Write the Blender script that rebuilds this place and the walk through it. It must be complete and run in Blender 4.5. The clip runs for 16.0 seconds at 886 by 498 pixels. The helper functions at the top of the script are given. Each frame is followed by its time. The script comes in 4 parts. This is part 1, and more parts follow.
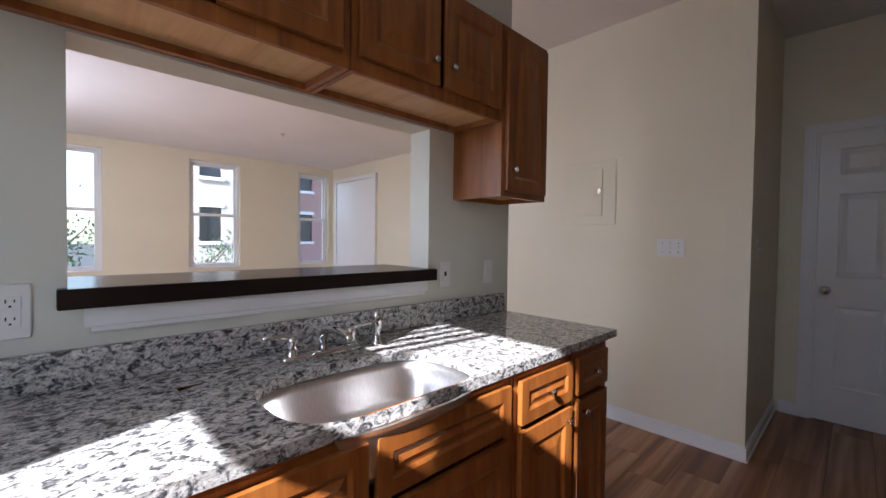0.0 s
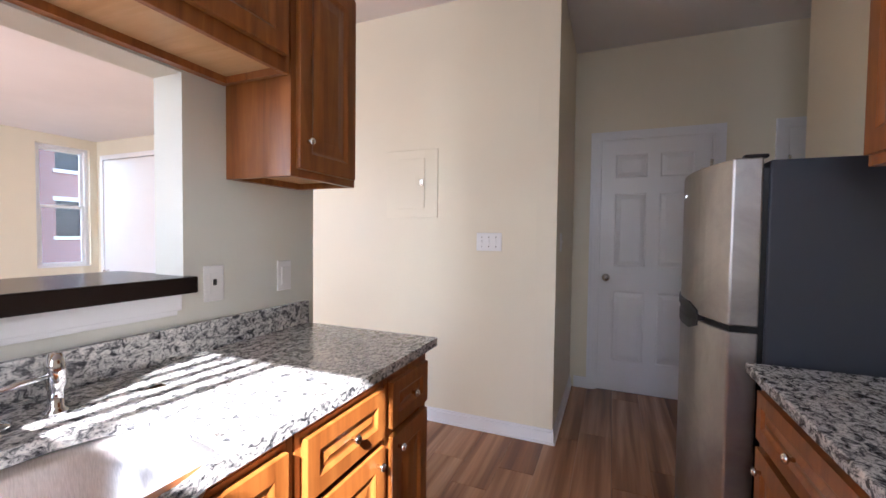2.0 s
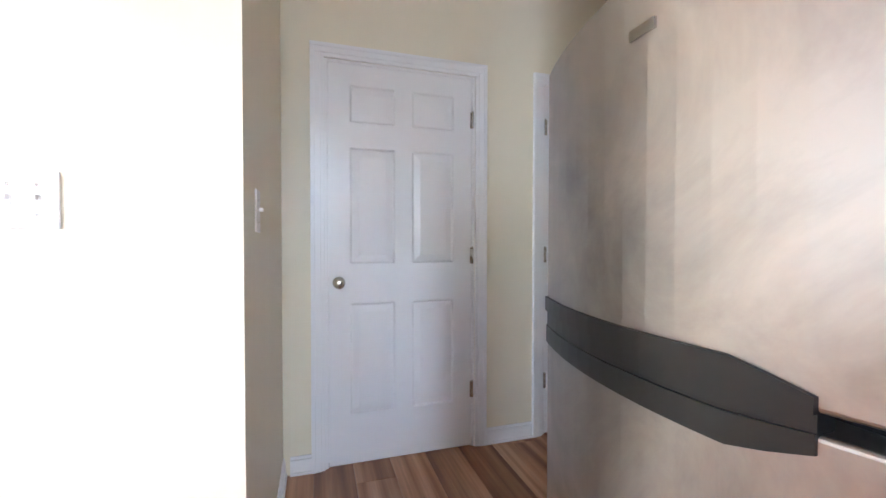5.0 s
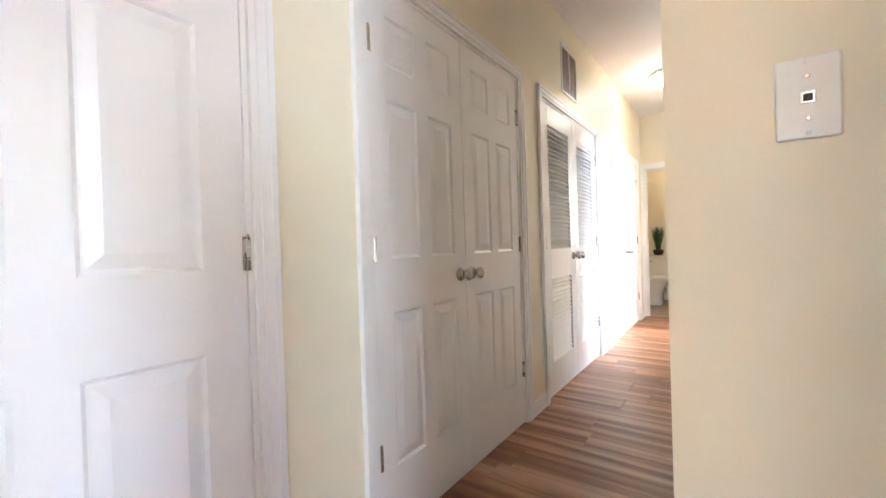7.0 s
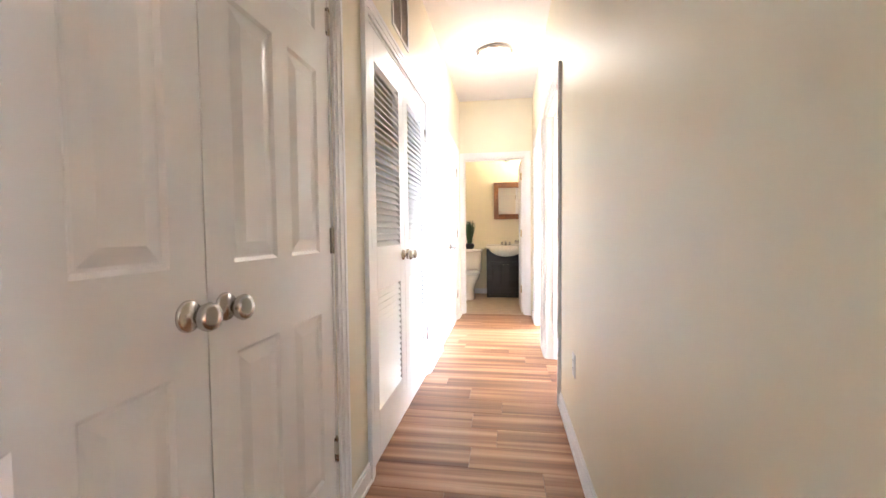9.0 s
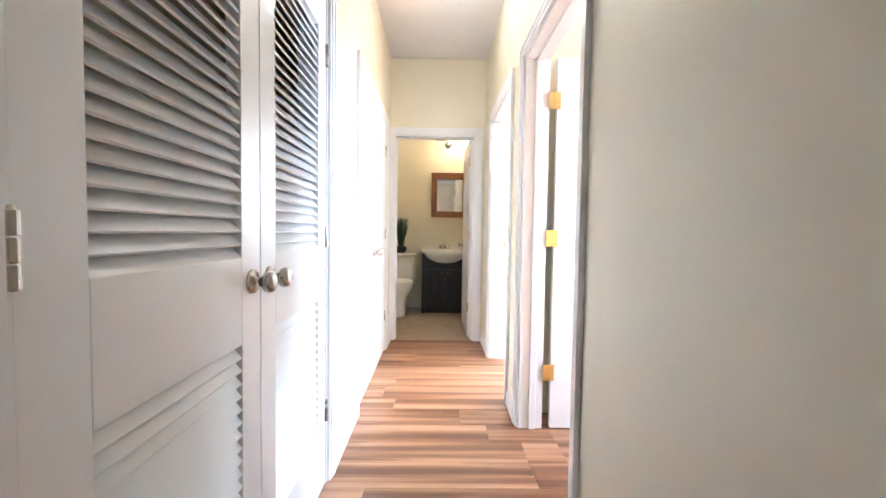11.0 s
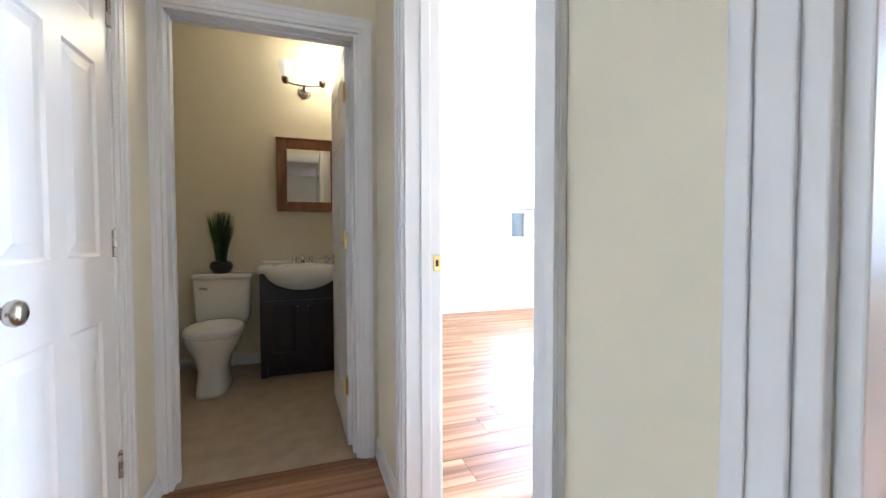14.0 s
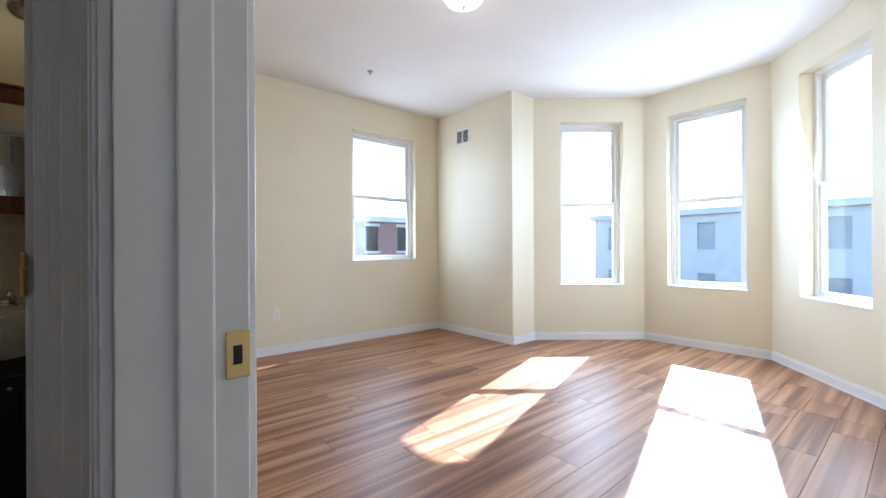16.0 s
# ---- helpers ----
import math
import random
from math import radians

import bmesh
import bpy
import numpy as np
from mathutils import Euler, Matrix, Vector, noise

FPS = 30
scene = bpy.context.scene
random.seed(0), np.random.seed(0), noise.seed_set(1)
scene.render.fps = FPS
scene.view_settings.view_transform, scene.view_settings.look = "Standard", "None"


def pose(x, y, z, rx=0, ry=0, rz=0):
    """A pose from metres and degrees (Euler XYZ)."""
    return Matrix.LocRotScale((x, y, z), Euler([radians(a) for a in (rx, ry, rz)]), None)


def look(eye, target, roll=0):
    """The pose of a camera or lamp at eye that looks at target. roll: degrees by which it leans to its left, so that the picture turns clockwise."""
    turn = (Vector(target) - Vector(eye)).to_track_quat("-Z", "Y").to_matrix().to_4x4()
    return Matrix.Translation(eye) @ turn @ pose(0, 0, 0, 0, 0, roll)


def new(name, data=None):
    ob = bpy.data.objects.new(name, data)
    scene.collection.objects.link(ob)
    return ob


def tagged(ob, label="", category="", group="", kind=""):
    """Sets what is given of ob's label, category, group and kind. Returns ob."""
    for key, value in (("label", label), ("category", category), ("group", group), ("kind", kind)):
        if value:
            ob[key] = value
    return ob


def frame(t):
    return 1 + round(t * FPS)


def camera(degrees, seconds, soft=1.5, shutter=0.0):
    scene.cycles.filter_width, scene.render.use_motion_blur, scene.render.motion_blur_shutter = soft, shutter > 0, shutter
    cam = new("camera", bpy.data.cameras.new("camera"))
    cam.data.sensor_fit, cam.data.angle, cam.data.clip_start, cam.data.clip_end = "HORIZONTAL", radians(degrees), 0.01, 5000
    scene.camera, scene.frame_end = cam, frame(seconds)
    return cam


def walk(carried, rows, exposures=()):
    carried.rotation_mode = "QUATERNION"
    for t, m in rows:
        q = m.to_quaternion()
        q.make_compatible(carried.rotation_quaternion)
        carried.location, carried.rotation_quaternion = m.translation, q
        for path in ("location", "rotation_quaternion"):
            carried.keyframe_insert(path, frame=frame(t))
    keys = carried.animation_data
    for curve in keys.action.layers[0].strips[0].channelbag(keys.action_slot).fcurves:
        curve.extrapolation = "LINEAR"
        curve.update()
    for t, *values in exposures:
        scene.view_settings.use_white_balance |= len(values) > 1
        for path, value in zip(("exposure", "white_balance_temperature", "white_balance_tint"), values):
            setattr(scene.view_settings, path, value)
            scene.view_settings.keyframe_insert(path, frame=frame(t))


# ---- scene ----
cam = camera(95.2, 16.0)
PATH = [
    (0, (0.529, 0.082, 1.251), (-0.906, 1.473, 1.204), 0.8),
    (0.5, (0.514, 0.134, 1.256), (-0.804, 1.637, 1.201), 0.9),
    (1, (0.477, 0.214, 1.254), (-0.666, 1.854, 1.193), 1.1),
    (1.5, (0.439, 0.314, 1.259), (-0.514, 2.072, 1.193), 1.0),
    (2, (0.403, 0.450, 1.255), (-0.367, 2.295, 1.189), 0.7),
    (2.5, (0.364, 0.627, 1.246), (-0.216, 2.539, 1.175), 0.2),
    (3, (0.331, 0.831, 1.229), (-0.032, 2.796, 1.153), -0.4),
    (3.5, (0.292, 1.055, 1.214), (0.168, 3.050, 1.139), -0.5),
    (4, (0.262, 1.309, 1.207), (0.345, 3.306, 1.134), -0.8),
    (4.2, (0.250, 1.412, 1.192), (0.413, 3.404, 1.134), -0.6),
    (6.3, (0.299, 2.733, 1.099), (1.654, 4.203, 1.067), -0.8),
    (6.5, (0.360, 2.814, 1.093), (1.801, 4.201, 1.067), -1.1),
    (6.8, (0.451, 2.924, 1.068), (2.004, 4.183, 1.052), -0.9),
    (7, (0.519, 2.981, 1.064), (2.144, 4.146, 1.048), -1.8),
    (7.5, (0.706, 3.135, 1.065), (2.483, 4.054, 1.040), -2.1),
    (8, (0.915, 3.219, 1.066), (2.794, 3.904, 1.021), -1.8),
    (8.5, (1.154, 3.302, 1.062), (3.093, 3.787, 1.001), -1.7),
    (9, (1.394, 3.403, 1.086), (3.368, 3.713, 1.002), -0.6),
    (9.5, (1.682, 3.469, 1.088), (3.673, 3.634, 0.993), 0.6),
    (10, (1.980, 3.509, 1.081), (3.976, 3.585, 0.986), 0.6),
    (10.2, (2.115, 3.524, 1.084), (4.112, 3.571, 0.985), 0.9),
    (12.3, (3.578, 3.548, 1.088), (5.567, 3.347, 1.049), -0.9),
    (12.5, (3.711, 3.542, 1.089), (5.695, 3.296, 1.049), -0.9),
    (13, (4.071, 3.529, 1.098), (6.036, 3.159, 1.048), -0.8),
    (13.5, (4.414, 3.477, 1.089), (6.349, 2.975, 1.028), -0.6),
    (14, (4.723, 3.418, 1.083), (6.611, 2.761, 1.018), -0.1),
    (14.5, (5.014, 3.335, 1.078), (6.838, 2.517, 1.020), 0.4),
    (15, (5.259, 3.231, 1.091), (6.990, 2.232, 1.051), 0.4),
    (15.5, (5.448, 3.152, 1.110), (7.082, 2.001, 1.088), 0.2),
    (16, (5.581, 3.079, 1.111), (7.115, 1.796, 1.111), -0.3),
]
EXPOSURES = [(0, 2.0, 5700, 16), (1.5, 2.8, 5750, 18), (3, 3.5, 5700, 16), (4.2, 3.9, 5300, 12), (6.3, 5.6, 5600, 10), (7, 5.55, 5700, 10), (9.5, 5.95, 5700, 14), (12.5, 4.35, 5000, 6), (13.5, 4.2, 5100, 6), (14.5, 3.6, 5000, 8), (15, 2.75, 5100, 8), (16, 2.0, 5200, 8)]
walk(cam, [(t, look(eye, target, roll)) for t, eye, target, roll in PATH], EXPOSURES)

# ---- world, sun, exposure ----
SUN_WAY = Vector((0.230, -0.781, 0.581))
world = bpy.data.worlds.new("sky")
scene.world = world
world.use_nodes = True
wn = world.node_tree
sky = wn.nodes.new("ShaderNodeTexSky")
sky.sky_type = "NISHITA"
sky.sun_disc = False
sky.sun_elevation = radians(35.5)
sky.sun_rotation = radians(163.6)
wn.links.new(sky.outputs[0], wn.nodes["Background"].inputs[0])
wn.nodes["Background"].inputs[1].default_value = 0.15
sun = new("sun", bpy.data.lights.new("sun", "SUN"))
sun.data.energy, sun.data.angle, sun.data.color = 5.0, radians(0.5), (1.0, 0.95, 0.87)
sun.matrix_world = look(SUN_WAY * 30, (0, 0, 0))


def bulb(name, at, watts, color, size):
    ob = new(name, bpy.data.lights.new(name, "POINT"))
    ob.data.energy, ob.data.color, ob.data.shadow_soft_size = watts, color, size
    ob.location = at
    return ob


bulb("hall_bulb", (5.28, 3.505, 2.55), 0.16, (1.0, 0.88, 0.70), 0.10)
bulb("bedroom_bulb", (7.67, 1.13, 2.71), 0.5, (1.0, 0.86, 0.66), 0.10)
bulb("vanity_bulb", (8.22, 3.25, 2.49), 0.42, (1.0, 0.76, 0.45), 0.05)


def window_light(at, to, w, h, watts, color=(0.93, 0.96, 1.0)):
    """The sky's light through a window."""
    ob = new("window_light", bpy.data.lights.new("window_light", "AREA"))
    ob.data.shape, ob.data.size, ob.data.size_y, ob.data.energy, ob.data.color = "RECTANGLE", w, h, watts, color
    ob.matrix_world = look(at, to)
    return ob


window_light((0.267, -1.02, 1.97), (0.267, 1.0, 1.97), 0.7, 1.4, 1.3)
window_light((3.88, -0.56, 1.65), (3.88, 1.0, 1.65), 0.9, 1.6, 3.5, (0.8, 0.9, 1.0))
# Fill lamps in the two added south windows, to brighten the living room.
window_light((-2.0, -1.02, 1.55), (-2.0, 1.0, 1.55), 1.0, 1.4, 1.2)
window_light((-4.2, -1.02, 1.55), (-4.2, 1.0, 1.55), 1.0, 1.4, 12)
window_light((7.17, -2.06, 1.66), (7.17, 0.5, 1.3), 0.66, 1.8, 6.5, (0.84, 0.92, 1.0))
window_light((8.27, -1.55, 1.66), (6.9, -0.4, 1.3), 0.66, 1.8, 6.5, (0.84, 0.92, 1.0))
window_light((6.04, -1.55, 1.66), (7.4, -0.4, 1.3), 0.66, 1.8, 6.5, (0.84, 0.92, 1.0))
window_light((10.08, 0.32, 1.78), (8.5, 0.32, 1.6), 0.8, 1.5, 4)



# ---- materials ----
def material(name, build):
    m = bpy.data.materials.new(name)
    m.use_nodes = True
    nt = m.node_tree
    build(nt, nt.nodes["Principled BSDF"])
    return m


def node(nt, kind, **inputs):
    n = nt.nodes.new(kind)
    for k, v in inputs.items():
        n.inputs[k.replace("_", " ")].default_value = v
    return n


def coords(nt, scale=(1, 1, 1), offset_random=False, use="Object"):
    tc = nt.nodes.new("ShaderNodeTexCoord")
    mp = nt.nodes.new("ShaderNodeMapping")
    mp.inputs["Scale"].default_value = scale
    nt.links.new(tc.outputs[use], mp.inputs["Vector"])
    if offset_random:
        oi = nt.nodes.new("ShaderNodeObjectInfo")
        mul = nt.nodes.new("ShaderNodeMath")
        mul.operation = "MULTIPLY"
        mul.inputs[1].default_value = 37.0
        nt.links.new(oi.outputs["Random"], mul.inputs[0])
        comb = nt.nodes.new("ShaderNodeCombineXYZ")
        for i in range(3):
            nt.links.new(mul.outputs[0], comb.inputs[i])
        nt.links.new(comb.outputs[0], mp.inputs["Location"])
    return mp.outputs[0]


def noise_tex(nt, vec, scale, detail=4, rough=0.55, distortion=0.0):
    n = node(nt, "ShaderNodeTexNoise", Scale=scale, Detail=detail, Roughness=rough, Distortion=distortion)
    nt.links.new(vec, n.inputs["Vector"])
    return n.outputs["Fac"]


def ramp(nt, fac, stops):
    r = nt.nodes.new("ShaderNodeValToRGB")
    els = r.color_ramp.elements
    while len(els) < len(stops):
        els.new(0.5)
    for e, (p, c) in zip(els, stops):
        e.position, e.color = p, (*c, 1)
    nt.links.new(fac, r.inputs[0])
    return r.outputs[0]


def mixed(nt, a, b, fac, blend="MIX"):
    m = nt.nodes.new("ShaderNodeMix")
    m.data_type, m.blend_type = "RGBA", blend
    if isinstance(fac, float):
        m.inputs[0].default_value = fac
    else:
        nt.links.new(fac, m.inputs[0])
    for i, v in ((6, a), (7, b)):
        if isinstance(v, tuple):
            m.inputs[i].default_value = (*v, 1)
        else:
            nt.links.new(v, m.inputs[i])
    return m.outputs[2]


def bumped(nt, bsdf, fac, strength, dist=0.002):
    b = nt.nodes.new("ShaderNodeBump")
    b.inputs["Strength"].default_value, b.inputs["Distance"].default_value = strength, dist
    nt.links.new(fac, b.inputs["Height"])
    nt.links.new(b.outputs[0], bsdf.inputs["Normal"])


def paint(color, rough, vary=0.05, bump=0.15, grain=260):
    def build(nt, b):
        v = coords(nt)
        big = noise_tex(nt, v, 1.3, 3)
        c2 = tuple(c * (1 - vary) for c in color)
        nt.links.new(ramp(nt, big, [(0.35, c2), (0.65, color)]), b.inputs["Base Color"])
        b.inputs["Roughness"].default_value = rough
        bumped(nt, b, noise_tex(nt, v, grain, 2), bump, 0.0006)
    return build


M_WALL = material("cream_wall_paint", paint((0.80, 0.73, 0.56), 0.42))
# The same cream paint, greyed to put the pass-through wall's shade into its colour.
M_WALL_SHADED = material("shaded_cream_wall_paint", paint((0.70, 0.69, 0.60), 0.5))
M_CEIL = material("white_ceiling_paint", paint((0.82, 0.79, 0.77), 0.75))
M_WHITE = material("white_gloss_paint", paint((0.83, 0.82, 0.81), 0.28, 0.03, 0.08, 90))
M_PLASTIC = material("white_plastic", paint((0.82, 0.81, 0.78), 0.35, 0.02, 0.02))
M_VINYL = material("white_vinyl", paint((0.80, 0.80, 0.79), 0.4, 0.02, 0.02))
M_PORC = material("porcelain", paint((0.80, 0.77, 0.70), 0.08, 0.02, 0.0))


def metal(color, rough, brushed=None):
    def build(nt, b):
        b.inputs["Metallic"].default_value = 1.0
        v = coords(nt, brushed or (1, 1, 1))
        n = noise_tex(nt, v, 60 if brushed else 8, 4)
        dark = tuple(c * 0.8 for c in color)
        nt.links.new(ramp(nt, n, [(0.3, dark), (0.7, color)]), b.inputs["Base Color"])
        r = nt.nodes.new("ShaderNodeMapRange")
        r.inputs["To Min"].default_value, r.inputs["To Max"].default_value = rough * 0.8, rough * 1.3
        nt.links.new(n, r.inputs["Value"])
        nt.links.new(r.outputs[0], b.inputs["Roughness"])
    return build


M_CHROME = material("chrome", metal((0.75, 0.75, 0.76), 0.06))
M_NICKEL = material("satin_nickel", metal((0.62, 0.59, 0.55), 0.25))
M_BRASS = material("brass", metal((0.75, 0.55, 0.22), 0.22))
M_BRONZE = material("dark_bronze", metal((0.25, 0.19, 0.14), 0.3))
M_STEEL = material("brushed_sink_steel", metal((0.86, 0.85, 0.84), 0.33, (1, 8, 1)))


def fridge_steel(nt, b):
    b.inputs["Metallic"].default_value = 1.0
    v = coords(nt)
    smear = noise_tex(nt, v, 3.5, 6, 0.65, 0.6)
    fine = noise_tex(nt, coords(nt, (4, 4, 90)), 6, 3)
    c = ramp(nt, smear, [(0.3, (0.27, 0.25, 0.235)), (0.62, (0.45, 0.42, 0.39))])
    nt.links.new(c, b.inputs["Base Color"])
    r = nt.nodes.new("ShaderNodeMapRange")
    r.inputs["To Min"].default_value, r.inputs["To Max"].default_value = 0.26, 0.5
    nt.links.new(smear, r.inputs["Value"])
    nt.links.new(r.outputs[0], b.inputs["Roughness"])
    bumped(nt, b, fine, 0.05, 0.0005)


M_FRIDGE = material("smudged_stainless_steel", fridge_steel)
M_FSIDE = material("grey_fridge_enamel", paint((0.036, 0.040, 0.052), 0.42, 0.1, 0.3, 400))
M_BLACK = material("black_plastic", paint((0.004, 0.004, 0.0045), 0.38, 0.1, 0.05))
M_EDGE = material("shadow_gap_black", paint((0.02, 0.018, 0.016), 0.6, 0.1, 0.05))
M_DARKWOOD = material("espresso_vanity_wood", paint((0.012, 0.011, 0.013), 0.35, 0.3, 0.1, 60))


def wood(dark, mid, light, rough, along, gloss=0.3):
    sc = [14, 14, 14]
    sc[along] = 1.2
    def build(nt, b):
        v = coords(nt, tuple(sc), True)
        n = noise_tex(nt, v, 1.6, 6, 0.6, 0.8)
        fine = noise_tex(nt, coords(nt, tuple(s * 6 for s in sc), True), 1.5, 3)
        blot = noise_tex(nt, coords(nt, (1, 1, 1), True), 4, 3)
        c = ramp(nt, n, [(0.28, dark), (0.5, mid), (0.74, light)])
        c = mixed(nt, c, tuple(x * 0.6 for x in mid), ramp(nt, blot, [(0.45, (0, 0, 0)), (0.8, (0.6, 0.6, 0.6))]))
        nt.links.new(c, b.inputs["Base Color"])
        b.inputs["Roughness"].default_value = rough
        b.inputs["Coat Weight"].default_value = gloss
        b.inputs["Coat Roughness"].default_value = 0.15
        bumped(nt, b, fine, 0.12, 0.0008)
    return build


M_CAB = material("cherry_stained_cabinet_wood", wood((0.19, 0.054, 0.010), (0.30, 0.095, 0.018), (0.41, 0.150, 0.032), 0.33, 2))
M_CABIN = material("raw_maple_cabinet_bottom", wood((0.55, 0.31, 0.13), (0.65, 0.40, 0.18), (0.72, 0.48, 0.25), 0.5, 1))
M_MIRWOOD = material("oak_mirror_frame_wood", wood((0.15, 0.055, 0.018), (0.24, 0.095, 0.032), (0.32, 0.14, 0.05), 0.35, 2))


def plank_mat(nt, b):
    oi = nt.nodes.new("ShaderNodeObjectInfo")
    strip = noise_tex(nt, coords(nt, (15, 0.55, 1), True), 1.0, 2, 0.5, 0.25)
    grain = noise_tex(nt, coords(nt, (60, 2.0, 1), True), 1.4, 5, 0.6, 0.5)
    c = ramp(nt, strip, [(0.32, (0.17, 0.070, 0.030)), (0.45, (0.30, 0.138, 0.064)), (0.56, (0.44, 0.235, 0.125)), (0.70, (0.55, 0.33, 0.195))])
    g = ramp(nt, grain, [(0.25, (0.62, 0.58, 0.55)), (0.7, (1.08, 1.06, 1.05))])
    c = mixed(nt, c, g, 0.75, "MULTIPLY")
    tone = ramp(nt, oi.outputs["Random"], [(0.0, (0.95, 0.945, 0.94)), (1.0, (1.04, 1.04, 1.04))])
    c = mixed(nt, c, tone, 1.0, "MULTIPLY")
    nt.links.new(c, b.inputs["Base Color"])
    rr = nt.nodes.new("ShaderNodeMapRange")
    rr.inputs["To Min"].default_value, rr.inputs["To Max"].default_value = 0.33, 0.48
    nt.links.new(grain, rr.inputs["Value"])
    nt.links.new(rr.outputs[0], b.inputs["Roughness"])
    bumped(nt, b, grain, 0.12, 0.0008)


M_PLANK = material("laminate_plank", plank_mat)


def granite(nt, b):
    v = coords(nt)
    vs = coords(nt, (1.0, 0.7, 1.0))
    patch = noise_tex(nt, vs, 58, 5, 0.65, 0.9)
    speck = noise_tex(nt, vs, 180, 4, 0.7, 0.4)
    tint = noise_tex(nt, v, 14, 3)
    c = ramp(nt, patch, [(0.34, (0.03, 0.031, 0.035)), (0.43, (0.15, 0.15, 0.155)), (0.50, (0.46, 0.45, 0.43)), (0.64, (0.72, 0.70, 0.66))])
    s = ramp(nt, speck, [(0.36, (0.10, 0.10, 0.11)), (0.47, (1, 1, 1)), (0.7, (1.1, 1.08, 1.03))])
    c = mixed(nt, c, s, 0.85, "MULTIPLY")
    c = mixed(nt, c, (0.26, 0.17, 0.10), ramp(nt, tint, [(0.62, (0, 0, 0)), (0.8, (0.35, 0.35, 0.35))]))
    nt.links.new(c, b.inputs["Base Color"])
    b.inputs["Roughness"].default_value = 0.1
    bumped(nt, b, speck, 0.02, 0.0005)


M_GRANITE = material("speckled_grey_granite", granite)
M_BAR = material("dark_polished_bar_top", paint((0.022, 0.014, 0.011), 0.22, 0.3, 0.1, 80))
M_BAR.node_tree.nodes["Principled BSDF"].inputs["Specular IOR Level"].default_value = 0.2


def tile_mat(nt, b):
    v = coords(nt)
    n = noise_tex(nt, v, 9, 5)
    nt.links.new(ramp(nt, n, [(0.3, (0.36, 0.27, 0.18)), (0.7, (0.46, 0.36, 0.25))]), b.inputs["Base Color"])
    b.inputs["Roughness"].default_value = 0.4


M_TILE = material("tan_vinyl_tile", tile_mat)


def glass(nt, b):
    out = nt.nodes["Material Output"]
    tr = nt.nodes.new("ShaderNodeBsdfTransparent")
    tr.inputs[0].default_value = (0.96, 0.98, 0.98, 1)
    gl = nt.nodes.new("ShaderNodeBsdfGlossy")
    gl.inputs["Roughness"].default_value = 0.02
    mx = nt.nodes.new("ShaderNodeMixShader")
    mx.inputs[0].default_value = 0.06
    nt.links.new(tr.outputs[0], mx.inputs[1])
    nt.links.new(gl.outputs[0], mx.inputs[2])
    nt.links.new(mx.outputs[0], out.inputs[0])


M_GLASS = material("window_glass", glass)


def mirror(nt, b):
    b.inputs["Metallic"].default_value = 1.0
    b.inputs["Base Color"].default_value = (0.9, 0.9, 0.9, 1)
    b.inputs["Roughness"].default_value = 0.01


M_MIRROR = material("mirror_silver", mirror)


def shade_mat(strength, color):
    def build(nt, b):
        b.inputs["Base Color"].default_value = (0.85, 0.82, 0.75, 1)
        b.inputs["Roughness"].default_value = 0.3
        b.inputs["Emission Color"].default_value = (*color, 1)
        b.inputs["Emission Strength"].default_value = strength
    return build


M_DOME = material("lit_frosted_glass", shade_mat(0.30, (1.0, 0.90, 0.75)))
M_SHADE = material("lit_sconce_glass", shade_mat(0.8, (1.0, 0.82, 0.55)))
M_SHADE_OFF = material("sconce_glass", shade_mat(0.03, (1.0, 0.82, 0.55)))


def leaf_mat(nt, b):
    n = noise_tex(nt, coords(nt), 30, 2)
    nt.links.new(ramp(nt, n, [(0.3, (0.015, 0.05, 0.012)), (0.7, (0.05, 0.12, 0.03))]), b.inputs["Base Color"])
    b.inputs["Roughness"].default_value = 0.5


M_LEAF = material("green_leaf", leaf_mat)


def brick_mat(c1, c2, mortar):
    def build(nt, b):
        v = coords(nt, (1, 1, 1))
        sep = nt.nodes.new("ShaderNodeSeparateXYZ")
        nt.links.new(v, sep.inputs[0])
        add = nt.nodes.new("ShaderNodeMath")
        nt.links.new(sep.outputs[0], add.inputs[0])
        nt.links.new(sep.outputs[1], add.inputs[1])
        comb = nt.nodes.new("ShaderNodeCombineXYZ")
        nt.links.new(add.outputs[0], comb.inputs[0])
        nt.links.new(sep.outputs[2], comb.inputs[1])
        br = nt.nodes.new("ShaderNodeTexBrick")
        br.inputs["Scale"].default_value = 2.0
        br.inputs["Color1"].default_value, br.inputs["Color2"].default_value, br.inputs["Mortar"].default_value = (*c1, 1), (*c2, 1), (*mortar, 1)
        nt.links.new(comb.outputs[0], br.inputs["Vector"])
        nt.links.new(br.outputs[0], b.inputs["Base Color"])
        b.inputs["Roughness"].default_value = 0.9
    return build


M_TANBRICK = material("tan_brick", brick_mat((0.50, 0.44, 0.37), (0.46, 0.40, 0.33), (0.45, 0.42, 0.38)))
M_REDBRICK = material("red_brick", brick_mat((0.38, 0.17, 0.14), (0.33, 0.15, 0.12), (0.4, 0.36, 0.33)))
M_PALE = material("pale_siding", paint((0.85, 0.80, 0.75), 0.8, 0.1))
M_DARKWIN = material("dark_window_opening", paint((0.02, 0.022, 0.028), 0.2, 0.2))
# Panes painted pale to imitate the glare and haze over the far house.
M_PALEWIN = material("washed_out_window", paint((0.5, 0.5, 0.5), 0.2, 0.2))
M_GROUND = material("asphalt_ground", paint((0.06, 0.06, 0.058), 0.9, 0.3))
M_BARK = material("bark", paint((0.10, 0.075, 0.055), 0.9, 0.3))
M_IRON = material("black_iron", paint((0.03, 0.03, 0.03), 0.6, 0.2))


